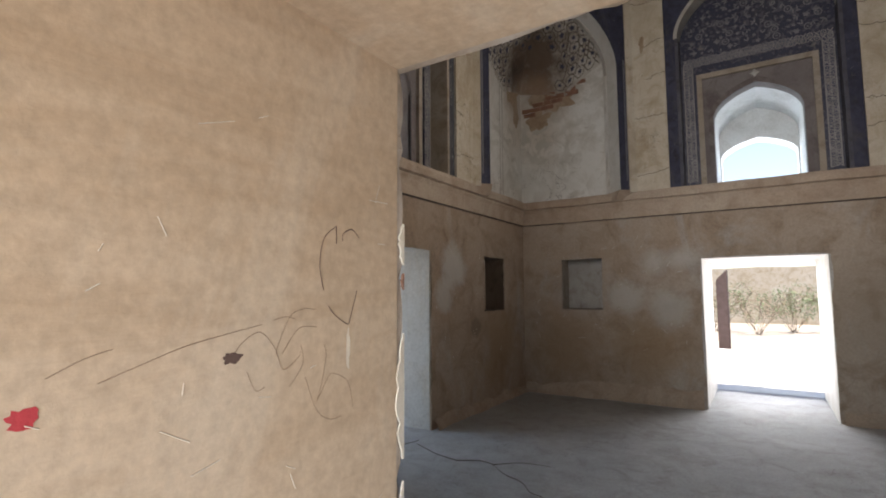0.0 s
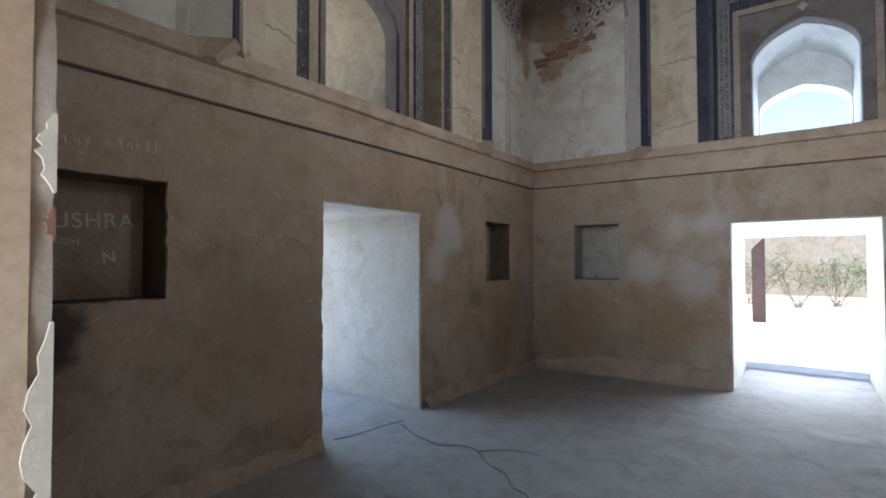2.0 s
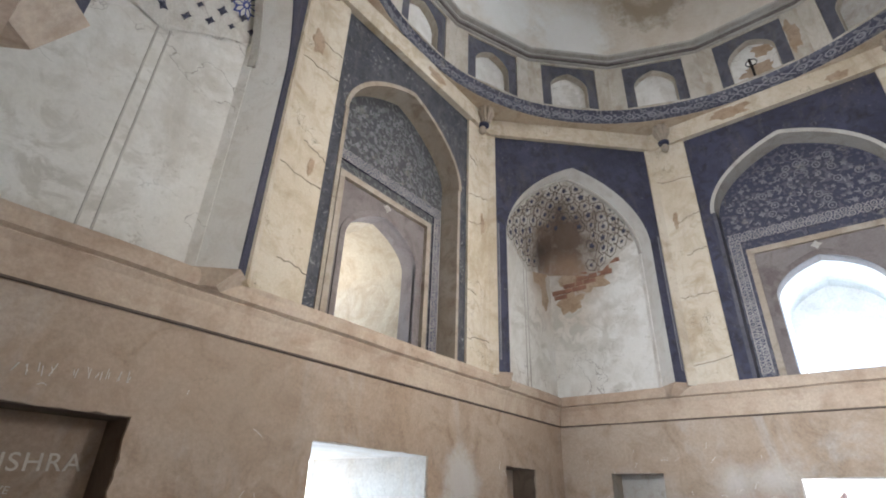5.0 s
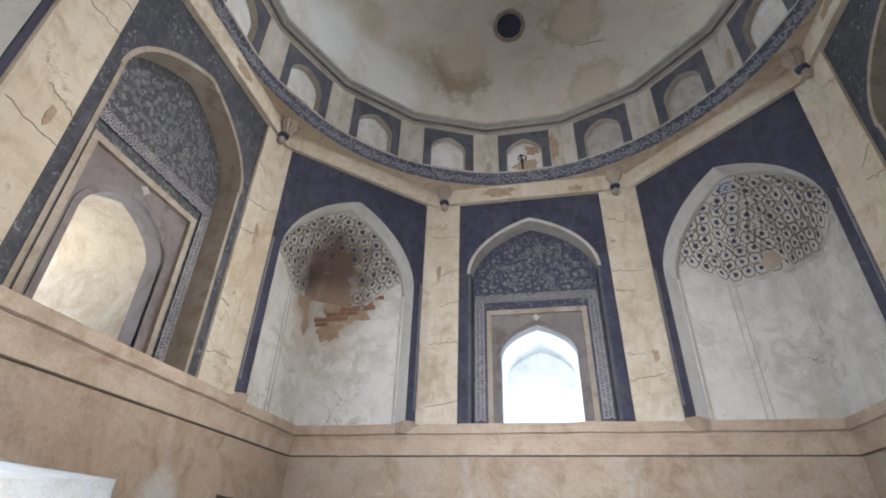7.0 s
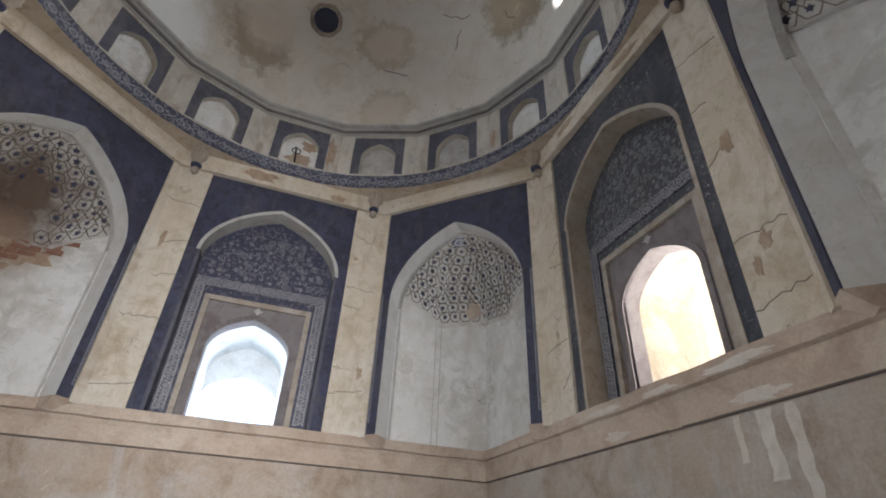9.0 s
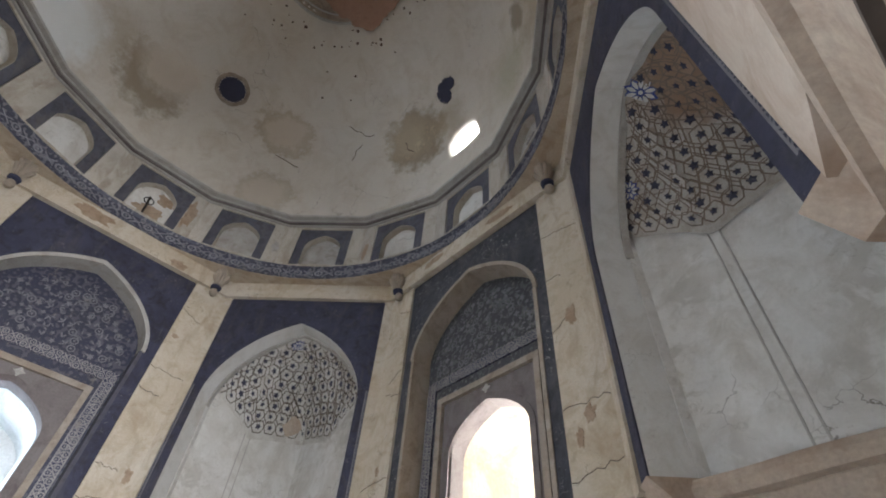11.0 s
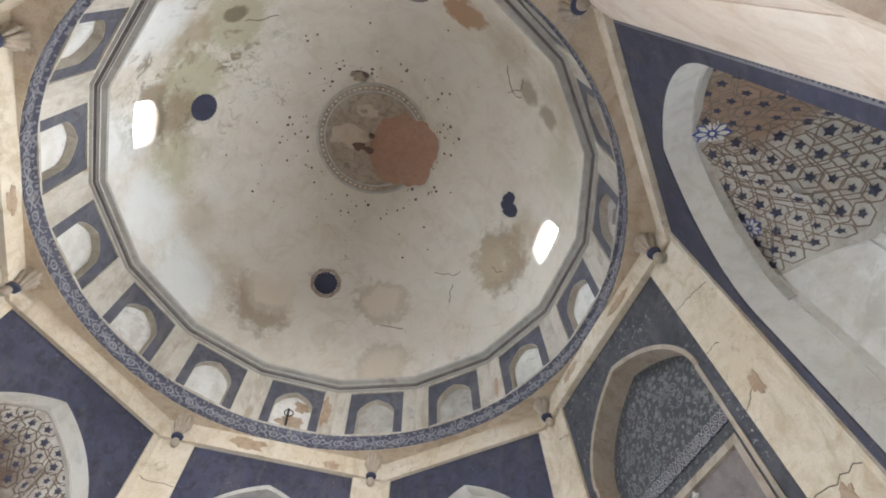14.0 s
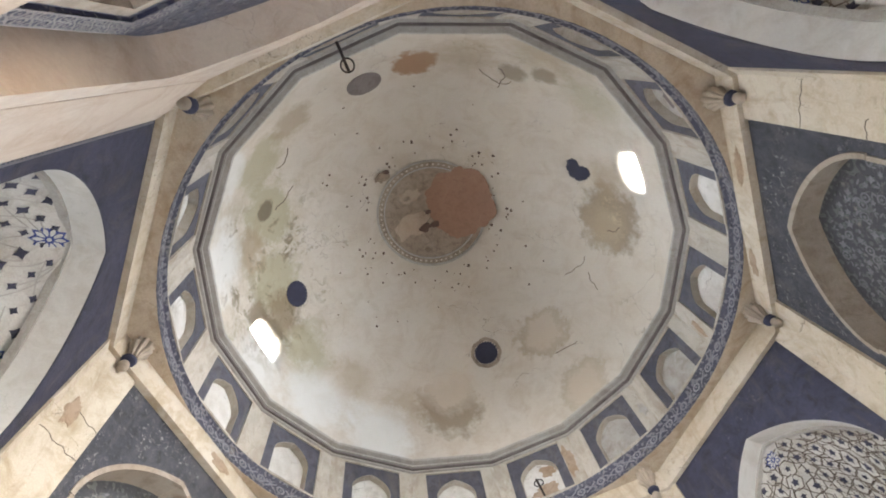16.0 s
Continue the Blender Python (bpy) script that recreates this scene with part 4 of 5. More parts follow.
def dome_shell(extra, holes):
    bm = bmesh.new()
    NA, NE = 96, 48
    grid = {}
    def vert(i, j):
        if j == NE:
            return grid.setdefault("top", bm.verts.new(dome_point(0, math.pi / 2, extra)) if "top" not in grid else grid["top"])
        key = (i % NA, j)
        if key not in grid:
            grid[key] = bm.verts.new(dome_point(2 * math.pi * i / NA, math.pi / 2 * j / NE, extra))
        return grid[key]
    ci, j0, j1 = 3, 5, 12
    for j in range(NE):
        for i in range(NA):
            inside = any((((i - h + NA // 2) % NA) - NA // 2) in range(-ci, ci) and j0 <= j < j1 for h in holes)
            if inside:
                continue
            vs = [vert(i, j), vert(i + 1, j), vert(i + 1, j + 1), vert(i, j + 1)]
            vs = list(dict.fromkeys(vs))
            if len(vs) > 2:
                bm.faces.new(vs)
    outl = []
    for h in holes:
        border = [(h - ci, j) for j in range(j0, j1)] + [(i, j1) for i in range(h - ci, h + ci)] + [(h + ci, j) for j in range(j1, j0, -1)] + [(i, j0) for i in range(h + ci, h - ci, -1)]
        bv = [vert(i, j) for i, j in border]
        za0, za1 = WIN_EL0, WIN_EL1
        outline = [(-1.0, 0)] + [(x, z) for x, z in arch(1.0, 0.55, 1.0, 10)] + [(1.0, 0)]
        ov = []
        for k, (i, j) in enumerate(border):
            # match each border point with the outline by its angle from the opening's middle
            bx = (i - h) / ci
            bz = (j - j0) / (j1 - j0)
            an = math.atan2(bz - 0.5, bx)
            best = None
            d = (math.cos(an), math.sin(an))
            for m in range(len(outline)):
                p, q = outline[m], outline[(m + 1) % len(outline)]
                ex, ez = q[0] - p[0], q[1] - p[1]
                den = d[0] * ez - d[1] * ex
                if abs(den) < 1e-9:
                    continue
                tt = ((p[0]) * ez - (p[1] - 0.5) * ex) / den
                ss = ((p[0]) * d[1] - (p[1] - 0.5) * d[0]) / den
                if tt > 0 and -1e-6 <= ss <= 1 + 1e-6 and (best is None or tt < best):
                    best = tt
            x, z = d[0] * best, 0.5 + d[1] * best
            az = 2 * math.pi * h / NA + x * WIN_AZ - math.radians(1.2)
            ov.append((az, za0 + (za1 - za0) * z))
        vv = [bm.verts.new(dome_point(a, e, extra)) for a, e in ov]
        for k in range(len(bv)):
            l = (k + 1) % len(bv)
            bm.faces.new((bv[k], bv[l], vv[l], vv[k]))
        outl.append(ov)
    return bm, outl


bm, outl = dome_shell(0, (0, 48))
for ov in outl:
    a = [bm.verts.new(dome_point(az, el, 0.0)) for az, el in ov]
    b = [bm.verts.new(dome_point(az, el, 0.45)) for az, el in ov]
    for k in range(len(ov)):
        l = (k + 1) % len(ov)
        bm.faces.new((a[k], a[l], b[l], b[k]))
bmesh.ops.remove_doubles(bm, verts=bm.verts, dist=0.0005)
for f in bm.faces:
    f.smooth = True
dome = tagged(new("dome", mesh_of("dome", bm, DOME)), "stained plaster dome with two small arched openings", "dome", kind="structure")
bm, outl = dome_shell(0.45, (0, 48))
part("outer_shell", bm, REVEAL, dome)

# roof round the drum
bm = bmesh.new()
sq = [(-OUT, -OUT), (OUT, -OUT), (OUT, OUT), (-OUT, OUT)]
circ = [(3.42 * math.cos(math.pi * 2 * i / 32 - math.pi * 0.75), 3.42 * math.sin(math.pi * 2 * i / 32 - math.pi * 0.75)) for i in range(32)]
sqr = []
for i in range(32):
    a, b = sq[i // 8], sq[(i // 8 + 1) % 4]
    f = (i % 8) / 8
    sqr.append((a[0] + (b[0] - a[0]) * f, a[1] + (b[1] - a[1]) * f))
q = [[bm.verts.new((x, y, z)) for x, y in ring] for z in (6.70, 7.40) for ring in (circ, sqr)]
for i in range(32):
    j = (i + 1) % 32
    for a, b in ((0, 1), (1, 3), (3, 2), (2, 0)):
        bm.faces.new((q[a][i], q[a][j], q[b][j], q[b][i]))
roof = tagged(new("roof", mesh_of("roof", bm, REVEAL)), "flat plastered roof round the dome", "roof", kind="structure")


# ---- ornaments of the dome ----
def on_dome(az, el, a, b, inset=0.012):
    """A point a metres round and b metres up from the dome's point at az, el, just inside its face."""
    c = dome_point(az, el)
    n = Vector((c.x / DOME_R ** 2, c.y / DOME_R ** 2, (c.z - DOME0) / DOME_RISE ** 2)).normalized()
    tu = Vector((-math.sin(az), math.cos(az), 0))
    tv = n.cross(tu).normalized()
    if tv.z < 0:
        tv = -tv
    p = c + tu * a + tv * b - Vector((0, 0, DOME0))
    k = 1 / math.sqrt((p.x ** 2 + p.y ** 2) / DOME_R ** 2 + p.z ** 2 / DOME_RISE ** 2)
    return p * k + Vector((0, 0, DOME0)) - n * inset


def dome_disc(az, el, outline, inset, rings=5, ring_from=0.0, thick=0.0):
    """A patch on the dome: outline(angle) gives its radius."""
    bm, rows, n = bmesh.new(), [], 48
    for k in range(rings + 1):
        f = ring_from + (1 - ring_from) * k / rings
        rows.append([bm.verts.new(on_dome(az, el, f * outline(2 * math.pi * i / n) * math.cos(2 * math.pi * i / n),
                                          f * outline(2 * math.pi * i / n) * math.sin(2 * math.pi * i / n), inset)) for i in range(n)])
    rows.append([bm.verts.new(on_dome(az, el, outline(2 * math.pi * i / n) * math.cos(2 * math.pi * i / n),
                                      outline(2 * math.pi * i / n) * math.sin(2 * math.pi * i / n), -0.01)) for i in range(n)])
    if ring_from > 0:
        rows.insert(0, [bm.verts.new(on_dome(az, el, ring_from * outline(2 * math.pi * i / n) * math.cos(2 * math.pi * i / n),
                                             ring_from * outline(2 * math.pi * i / n) * math.sin(2 * math.pi * i / n), -0.01)) for i in range(n)])
    for a, b in zip(rows, rows[1:]):
        for i in range(n):
            j = (i + 1) % n
            bm.faces.new((a[i], a[j], b[j], b[i]))
    if ring_from == 0:
        bmesh.ops.remove_doubles(bm, verts=rows[0], dist=0.001)
    return bm


def ragged_edge(r, amount, seed, freq=2.0):
    return lambda an: r * (1 + amount * noise.noise(Vector((math.cos(an) * freq + seed, math.sin(an) * freq, seed * 1.7)))
                           + amount * 0.4 * noise.noise(Vector((math.cos(an) * freq * 4 + seed, math.sin(an) * freq * 4, 3.1))))


TOP = math.radians(89.9)
medal = part("medallion", dome_disc(math.pi / 2, TOP, lambda an: 1.0, 0.012, 8), MEDAL, dome, "brown crumbling round ceiling medallion")
part("medallion_rim", dome_disc(math.pi / 2, TOP, lambda an: 1.045, 0.035, 1, 0.965), GREY, medal, "raised pale rim")
part("medallion_rim", dome_disc(math.pi / 2, TOP, lambda an: 0.90, 0.03, 1, 0.97), GREY, medal)
bm = bmesh.new()
for i in range(60):
    an = 2 * math.pi * i / 60
    if -1.0 < math.atan2(math.sin(an + 0.35), math.cos(an + 0.35)) < 0.75:
        continue
    c = on_dome(math.pi / 2, TOP, 0.955 * math.cos(an + math.pi), 0.955 * math.sin(an), 0.014)
    flower(bm, c, Vector((1, 0, 0)), Vector((0, 1, 0)), 0.032, Vector((0, 0, -1)), 4)
tagged(part("bead_ring", bm, CHIP, medal, "ring of small stucco flowers"), kind="stuff")


def clay_outline(an):
    x, y = math.cos(an), math.sin(an)
    return 0.60 * (1 + 0.16 * noise.noise(Vector((x * 1.8, y * 1.8, 7.7))) + 0.10 * noise.noise(Vector((x * 6, y * 6, 2.2))))


bm = bmesh.new()
rows, n = [], 64
for k in range(7):
    row = []
    for i in range(n):
        an = 2 * math.pi * i / n
        r = clay_outline(an) * k / 6
        x, y = 0.55 + r * math.cos(an), 0.02 + r * math.sin(an) * 1.08
        z = DOME0 + DOME_RISE * math.sqrt(max(0.0, 1 - (x * x + y * y) / DOME_R ** 2)) - 0.040
        row.append(bm.verts.new((x, y, z)))
    rows.append(row)
for a, b in zip(rows, rows[1:]):
    for i in range(n):
        bm.faces.new((a[i], a[(i + 1) % n], b[(i + 1) % n], b[i]))
bmesh.ops.remove_doubles(bm, verts=rows[0], dist=0.001)
part("bare_undercoat", bm, REDCLAY, medal, "patch of bare red undercoat where plaster fell")
for x, y, r, sd in ((-0.03, 0.24, 0.09, 1), (-0.22, 0.23, 0.13, 2), (-0.06, -0.02, 0.06, 3), (-0.30, -0.42, 0.07, 4), (-0.52, -0.99, 0.14, 5), (-0.44, -1.03, 0.08, 6), (-0.40, 0.08, 0.36, 7), (-0.25, -0.45, 0.2, 8)):
    bm = bmesh.new()
    ring = []
    for i in range(16):
        an = 2 * math.pi * i / 16
        q = r * (0.75 + 0.5 * noise.noise(Vector((math.cos(an) * 2 + sd, math.sin(an) * 2, sd))))
        px, py = x + q * math.cos(an) * 1.25, y + q * math.sin(an) * 0.8
        z = DOME0 + DOME_RISE * math.sqrt(max(0.0, 1 - (px * px + py * py) / DOME_R ** 2)) - (0.046 if sd < 7 else 0.026)
        ring.append(bm.verts.new((px, py, z)))
    low = [bm.verts.new((v.co.x, v.co.y, v.co.z + 0.05)) for v in ring]
    bm.faces.new(ring)
    for i in range(16):
        bm.faces.new((ring[i], ring[(i + 1) % 16], low[(i + 1) % 16], low[i]))
    part("broken_hole" if sd < 7 else "bare_patch", bm, CHARCOAL if sd < 4 or sd == 6 else LEDGE if sd > 6 else MEDAL, medal, "dark broken hole" if sd < 7 else "bare tan undercoat")

for name, az, el, ring, fill in (("north", 92.1, 35, True, COBALT), ("east", -2.2, 34.6, False, COBALT), ("west", 181.5, 33.6, False, COBALT), ("south", -91.6, 30.6, False, GREY)):
    a, e = math.radians(az), math.radians(el)
    rim = lambda an: 0.205 * (1 + 0.045 * math.cos(24 * an))
    if name == "east":
        rim = lambda an: 0.21 * (1 - 0.75 * max(0.0, math.cos(an + math.pi * 0.75)) ** 3) * (1 + 0.05 * math.cos(24 * an)) + 0.03 * noise.noise(Vector((math.cos(an) * 4, math.sin(an) * 4, 1)))
    if name == "south":
        rim = lambda an: 0.25
    d = part("painted_disc", dome_disc(a, e, rim, 0.012, 4), DISC if fill is COBALT else LILAC, dome,
             "dark blue painted disc" if fill is COBALT else "grey plaster disc")
    if ring:
        part("disc_rim", dome_disc(a, e, ragged_edge(0.272, 0.07, 3), 0.022, 1, 0.79), MEDAL, d, "crumbling brown plaster rim")

# faint raised rings left by lost discs
for az, el, r in ((69.3, 29.9, 0.34), (112, 24, 0.40)):
    part("ghost_ring", dome_disc(math.radians(az), math.radians(el), ragged_edge(r, 0.05, az), 0.004, 2, 0.86), DOME, dome)

# flakes and specks round the medallion
bm = bmesh.new()
rng = random.Random(11)
for i in range(110):
    an = rng.uniform(0, 2 * math.pi)
    r = 1.08 + abs(rng.gauss(0, 0.22)) if i < 75 else rng.uniform(1.2, 2.4)
    x, y = r * math.cos(an), r * math.sin(an)
    z = DOME0 + DOME_RISE * math.sqrt(max(0.0, 1 - (x * x + y * y) / DOME_R ** 2)) - 0.012
    q = rng.uniform(0.010, 0.032)
    tilt = Vector((x, y, 0)).normalized()
    ta = Vector((-tilt.y, tilt.x, 0))
    tb = Vector((tilt.x, tilt.y, -r / math.sqrt(max(0.1, DOME_R ** 2 - r * r)))).normalized()
    k = rng.randint(4, 6)
    bm.faces.new([bm.verts.new(Vector((x, y, z)) + ta * (q * rng.uniform(0.6, 1.3) * math.cos(2 * math.pi * m / k)) + tb * (q * rng.uniform(0.6, 1.3) * math.sin(2 * math.pi * m / k))) for m in range(k)])
tagged(part("plaster_flakes", bm, CHARCOAL, dome, "small dark flakes of fallen plaster"), kind="stuff")


rng = random.Random(14)
lines = []
for az, el, n, turn in ((33, 33, 10, 0.4), (38, 30, 7, -0.8), (-55, 30, 12, 0.2), (-50, 27, 10, 0.3), (215, 32, 9, 1.2), (230, 28, 8, 0.9), (60, 20, 8, 0.1), (18, 22, 6, 1.0)):
    a, e = math.radians(az), math.radians(el)
    x, y, pts = 0.0, 0.0, []
    for k in range(n):
        pts.append(tuple(on_dome(a, e, x, y, 0.002)))
        turn += rng.uniform(-0.8, 0.8)
        x += 0.06 * math.cos(turn)
        y += 0.06 * math.sin(turn)
    lines.append(pts)
cu = bpy.data.curves.new("dome_cracks", "CURVE")
cu.dimensions, cu.bevel_depth = "3D", 0.006
for pts in lines:
    sp = cu.splines.new("POLY")
    sp.points.add(len(pts) - 1)
    for p, q in zip(sp.points, pts):
        p.co = (*q, 1)
cu.materials.append(CHARCOAL)
ob = new("dome_cracks", cu)
ob.parent = dome
tagged(ob, "thin dark cracks", kind="stuff")


# ---- brackets under the drum ----
def fluted(profile, lobes=10, seg=40, depth=0.10):
    bm, rows = bmesh.new(), []
    for r, z in profile:
        rows.append([bm.verts.new((r * (1 + depth * abs(math.cos(lobes * math.pi * i / seg)) - depth) * math.cos(2 * math.pi * i / seg),
                                   r * (1 + depth * abs(math.cos(lobes * math.pi * i / seg)) - depth) * math.sin(2 * math.pi * i / seg), z)) for i in range(seg)])
    for a, b in zip(rows, rows[1:]):
        for i in range(seg):
            bm.faces.new((a[i], a[(i + 1) % seg], b[(i + 1) % seg], b[i]))
    bm.faces.new(rows[0])
    bm.faces.new(rows[-1])
    return bm


cup_mesh = mesh_of("bracket", fluted([(0.050, 6.095), (0.064, 6.115), (0.070, 6.15), (0.090, 6.185), (0.112, 6.222), (0.118, 6.25), (0.088, 6.268), (0.100, 6.295), (0.128, 6.335), (0.132, 6.37)], 9, 54, 0.26), BRACKET)
knob_mesh = mesh_of("knob", fluted([(0.006, 5.948), (0.030, 5.955), (0.050, 5.982), (0.054, 6.012), (0.044, 6.040), (0.034, 6.056)], 8, 24, 0.0), BRACKET)
collar_mesh = mesh_of("collar", fluted([(0.042, 6.050), (0.066, 6.060), (0.072, 6.085), (0.054, 6.103)], 8, 32, 0.0), COLLAR)
shelf_mesh = mesh_of("shelf", fluted([(0.12, 6.37), (0.145, 6.375), (0.15, 6.40), (0.12, 6.41)], 8, 32, 0.0), OCHRE)
for i in range(8):
    c = new("bracket", cup_mesh)
    c.parent = drum
    tagged(c, "fluted stucco bracket at the octagon's corner")
    quarter = turned(90 * (i // 2))
    c.matrix_basis = quarter @ pose(-1.24 if i % 2 else 1.24, 2.96, -0.025)
    for nm, me in (("knob", knob_mesh), ("collar", collar_mesh), ("shelf", shelf_mesh)):
        p = new(nm, me)
        p.parent = c
        p.location.y = 0.0 if nm == "shelf" else 0.035 if nm == "collar" else 0.055


def bar(name, pts, r, mat, parent=None, seg=8):
    """A round bar through the given points."""
    cu = bpy.data.curves.new(name, "CURVE")
    cu.dimensions, cu.bevel_depth, cu.bevel_resolution, cu.use_fill_caps = "3D", r, 2, True
    sp = cu.splines.new("POLY")
    sp.points.add(len(pts) - 1)
    for p, q in zip(sp.points, pts):
        p.co = (*q, 1)
    cu.materials.append(mat)
    ob = new(name, cu)
    ob.parent = parent
    return ob


def iron_peg(x, sign):
    """A bar that juts out of a drum niche, with a loose ring on it."""
    ob = bar("iron_peg", [(x, sign * 3.10, 6.60), (x - 0.004, sign * 2.9, 6.602), (x - 0.012, sign * 2.72, 6.60)], 0.014, IRON)
    tagged(ob, "rusty iron lamp peg jutting from a drum niche", "iron peg")
    bar("ring", [(x + 0.06 * math.cos(2 * math.pi * k / 24), sign * 2.785 + 0.06 * math.sin(2 * math.pi * k / 24), 6.59) for k in range(25)], 0.008, IRON, ob)


iron_peg(-0.03, 1)
iron_peg(-0.008, -1)


# ---- carved relief of the four arched panels ----
def interlace(x0, x1, z0, z1, y, pitch=0.066):
    """Linked rings and crossing bars of a carved border."""
    bm = bmesh.new()
    X, Z = Vector((1, 0, 0)), Vector((0, 0, 1))
    nx, nz = max(1, round((x1 - x0) / pitch)), max(1, round((z1 - z0) / pitch))
    for i in range(nx):
        for j in range(nz):
            c = Vector((x0 + (x1 - x0) * (i + 0.5) / nx, y, z0 + (z1 - z0) * (j + 0.5) / nz))
            if (i + j) % 2 == 0:
                hexagon(bm, c, X, Z, 0.034, 0.022, 8, math.pi / 8)
                flower(bm, c, X, Z, 0.012, Vector((0, -1, 0)), 4)
            else:
                for d in ((1, 1), (1, -1)):
                    e = (X * d[0] + Z * d[1]).normalized()
                    f = Vector((e.z, 0, -e.x))
                    bm.faces.new([bm.verts.new(c + e * (0.042 * p) + f * (0.0055 * q)) for p, q in ((-1, -1), (1, -1), (1, 1), (-1, 1))])
    for x in (x0, x1):
        if z1 - z0 > x1 - x0:
            bm.faces.new([bm.verts.new((x + a, y - 0.002, z)) for a, z in ((-0.006, z0), (0.006, z0), (0.006, z1), (-0.006, z1))])
    return bm


def arabesque(y, seed):
    """Scrolling leaves and flowers that fill the arch's head."""
    bm = bmesh.new()
    rng = random.Random(seed)
    X, Z, N = Vector((1, 0, 0)), Vector((0, 0, 1)), Vector((0, -1, 0))
    head = arch(0.80, 4.86, 5.58, 18)
    def inside(x, z):
        if z < 4.86:
            return abs(x) < 0.80
        return any(abs(x) < abs(hx) and z < hz for hx, hz in head)
    row = 0
    z = 4.70
    while z < 5.55:
        x = -0.78 + (0.065 if row % 2 else 0)
        while x < 0.8:
            if inside(x * 1.05, z + 0.04):
                c = Vector((x + rng.uniform(-0.02, 0.02), y, z + rng.uniform(-0.02, 0.02)))
                kind = rng.random()
                if kind < 0.3:
                    flower(bm, c, X, Z, rng.uniform(0.025, 0.045), N, rng.choice((4, 5, 6)))
                elif kind < 0.45:
                    hexagon(bm, c, X, Z, 0.045, 0.031, 10, rng.random())
                    flower(bm, c, X, Z, 0.018, N, 5)
                else:
                    an = rng.uniform(0, 6.28)
                    for k in range(rng.choice((1, 2, 3))):
                        a = X * math.cos(an + k) + Z * math.sin(an + k)
                        b = Vector((-a.z, 0, a.x))
                        leaf(bm, c + a * 0.03 + N * 0.003 * k, a, b, rng.uniform(0.022, 0.036), rng.uniform(0.007, 0.012))
            x += 0.105
        z += 0.078
        row += 1
    return bm


for root in (upper_north, upper_west, upper_south, upper_east):
    for sg in (-1, 1):
        x0, x1 = sorted((sg * 0.705, sg * 0.815))
        tagged(part("border_relief", interlace(x0, x1, LEDGE_Z + 0.08, 4.5, 3.317), RELIEF, root, "carved interlace of rings"), kind="stuff")
    tagged(part("border_relief", interlace(-0.82, 0.82, 4.50, 4.62, 3.317), RELIEF, root), kind="stuff")
    tagged(part("arabesque_relief", arabesque(3.334, root.name), RELIEF_DARK, root, "carved leaves and flowers"), kind="stuff")

for root, sides, top in ((corner_nw, (-1, 1), 4.7), (corner_ne, (-1, 1), 4.7), (corner_se, (1,), 6.0), (corner_sw, (-1,), 6.0)):
    for sg in sides:
        x0, x1 = sorted((sg * 1.025, sg * 1.135))
        tagged(part("border_relief", interlace(x0, x1, LEDGE_Z + 0.14, top, D0 - 0.004), RELIEF_DARK, root, "worn carved strip beside the niche"), kind="stuff")

# small leaf boss at the head of each square frame
for root in (upper_north, upper_west, upper_south, upper_east):
    b = bmesh.new()
    flower(b, Vector((0, 3.35, 4.275)), Vector((1, 0, 0)), Vector((0, 0, 1)), 0.06, Vector((0, -1, 0)), 4)
    part("boss", b, GREY, root)

# ---- damage: exposed bricks in the corner niche, bare patches ----
rng = random.Random(5)
courses = []
for row, (x, stop) in enumerate(((-3.10, -2.98), (-3.12, -2.66), (-2.95, -2.62), (-2.74, -2.36), (-2.76, -2.25), (-2.80, -2.22))):
    z = 4.24 + 0.072 * row
    while x < stop:
        w = rng.choice((0.11, 0.19, 0.2, 0.21))
        courses.append((x + w / 2, z, w))
        x += w
for i, (x, z, w) in enumerate(courses):
    b = bmesh.new()
    bmesh.ops.create_cube(b, size=1)
    for v in b.verts:
        v.co = Vector((x + v.co.x * (w - 0.012), 3.165 + v.co.y * 0.05 + rng.uniform(-0.012, 0.004), z + v.co.z * 0.060)) + Vector((rng.uniform(-0.008, 0.008), 0, rng.uniform(-0.006, 0.006)))
    part("brick", b, BRICK, upper_north)
b = bmesh.new()
ring = []
for i in range(14):
    an = 2 * math.pi * i / 14
    p = vault_point(0.44 + 0.045 * math.cos(an) * (1 + 0.3 * rng.uniform(-1, 1)), 0.15 + 0.10 * math.sin(an) * (1 + 0.3 * rng.uniform(-1, 1)))
    ring.append(b.verts.new(p + (Vector((0, D1 - 0.3, 4.6)) - p).normalized() * 0.03))
b.faces.new(ring)
part("bare_patch", b, LEDGE, corner_ne, "bare brown patch of lost plaster")


# ---- foot of the north wall: broken plaster skirting ----
def skirting(x0, x1, parent, seed, high=0.16):
    rng = random.Random(seed)
    b = bmesh.new()
    n = int((x1 - x0) / 0.06)
    rows, h = [], high
    for i in range(n + 1):
        h = max(0.07, min(high * 1.5, h + rng.uniform(-0.03, 0.03)))
        x = x0 + (x1 - x0) * i / n
        d = 0.035 + 0.02 * rng.random()
        rows.append([b.verts.new((x, HALF - d - 0.03, -0.02)), b.verts.new((x, HALF - d, h * 0.6)), b.verts.new((x, HALF - 0.012, h)), b.verts.new((x, HALF + 0.01, h))])
    for p, q in zip(rows, rows[1:]):
        for k in range(3):
            b.faces.new((p[k], q[k], q[k + 1], p[k + 1]))
    part("skirting", b, LEDGE, parent, "low broken plaster skirting")


skirting(-3.12, -0.74, wall_north, 3)
skirting(0.64, 3.12, wall_north, 4)
skirting(0.62, 3.12, wall_west, 5, 0.09)
skirting(-3.12, -0.72, wall_west, 6, 0.09)

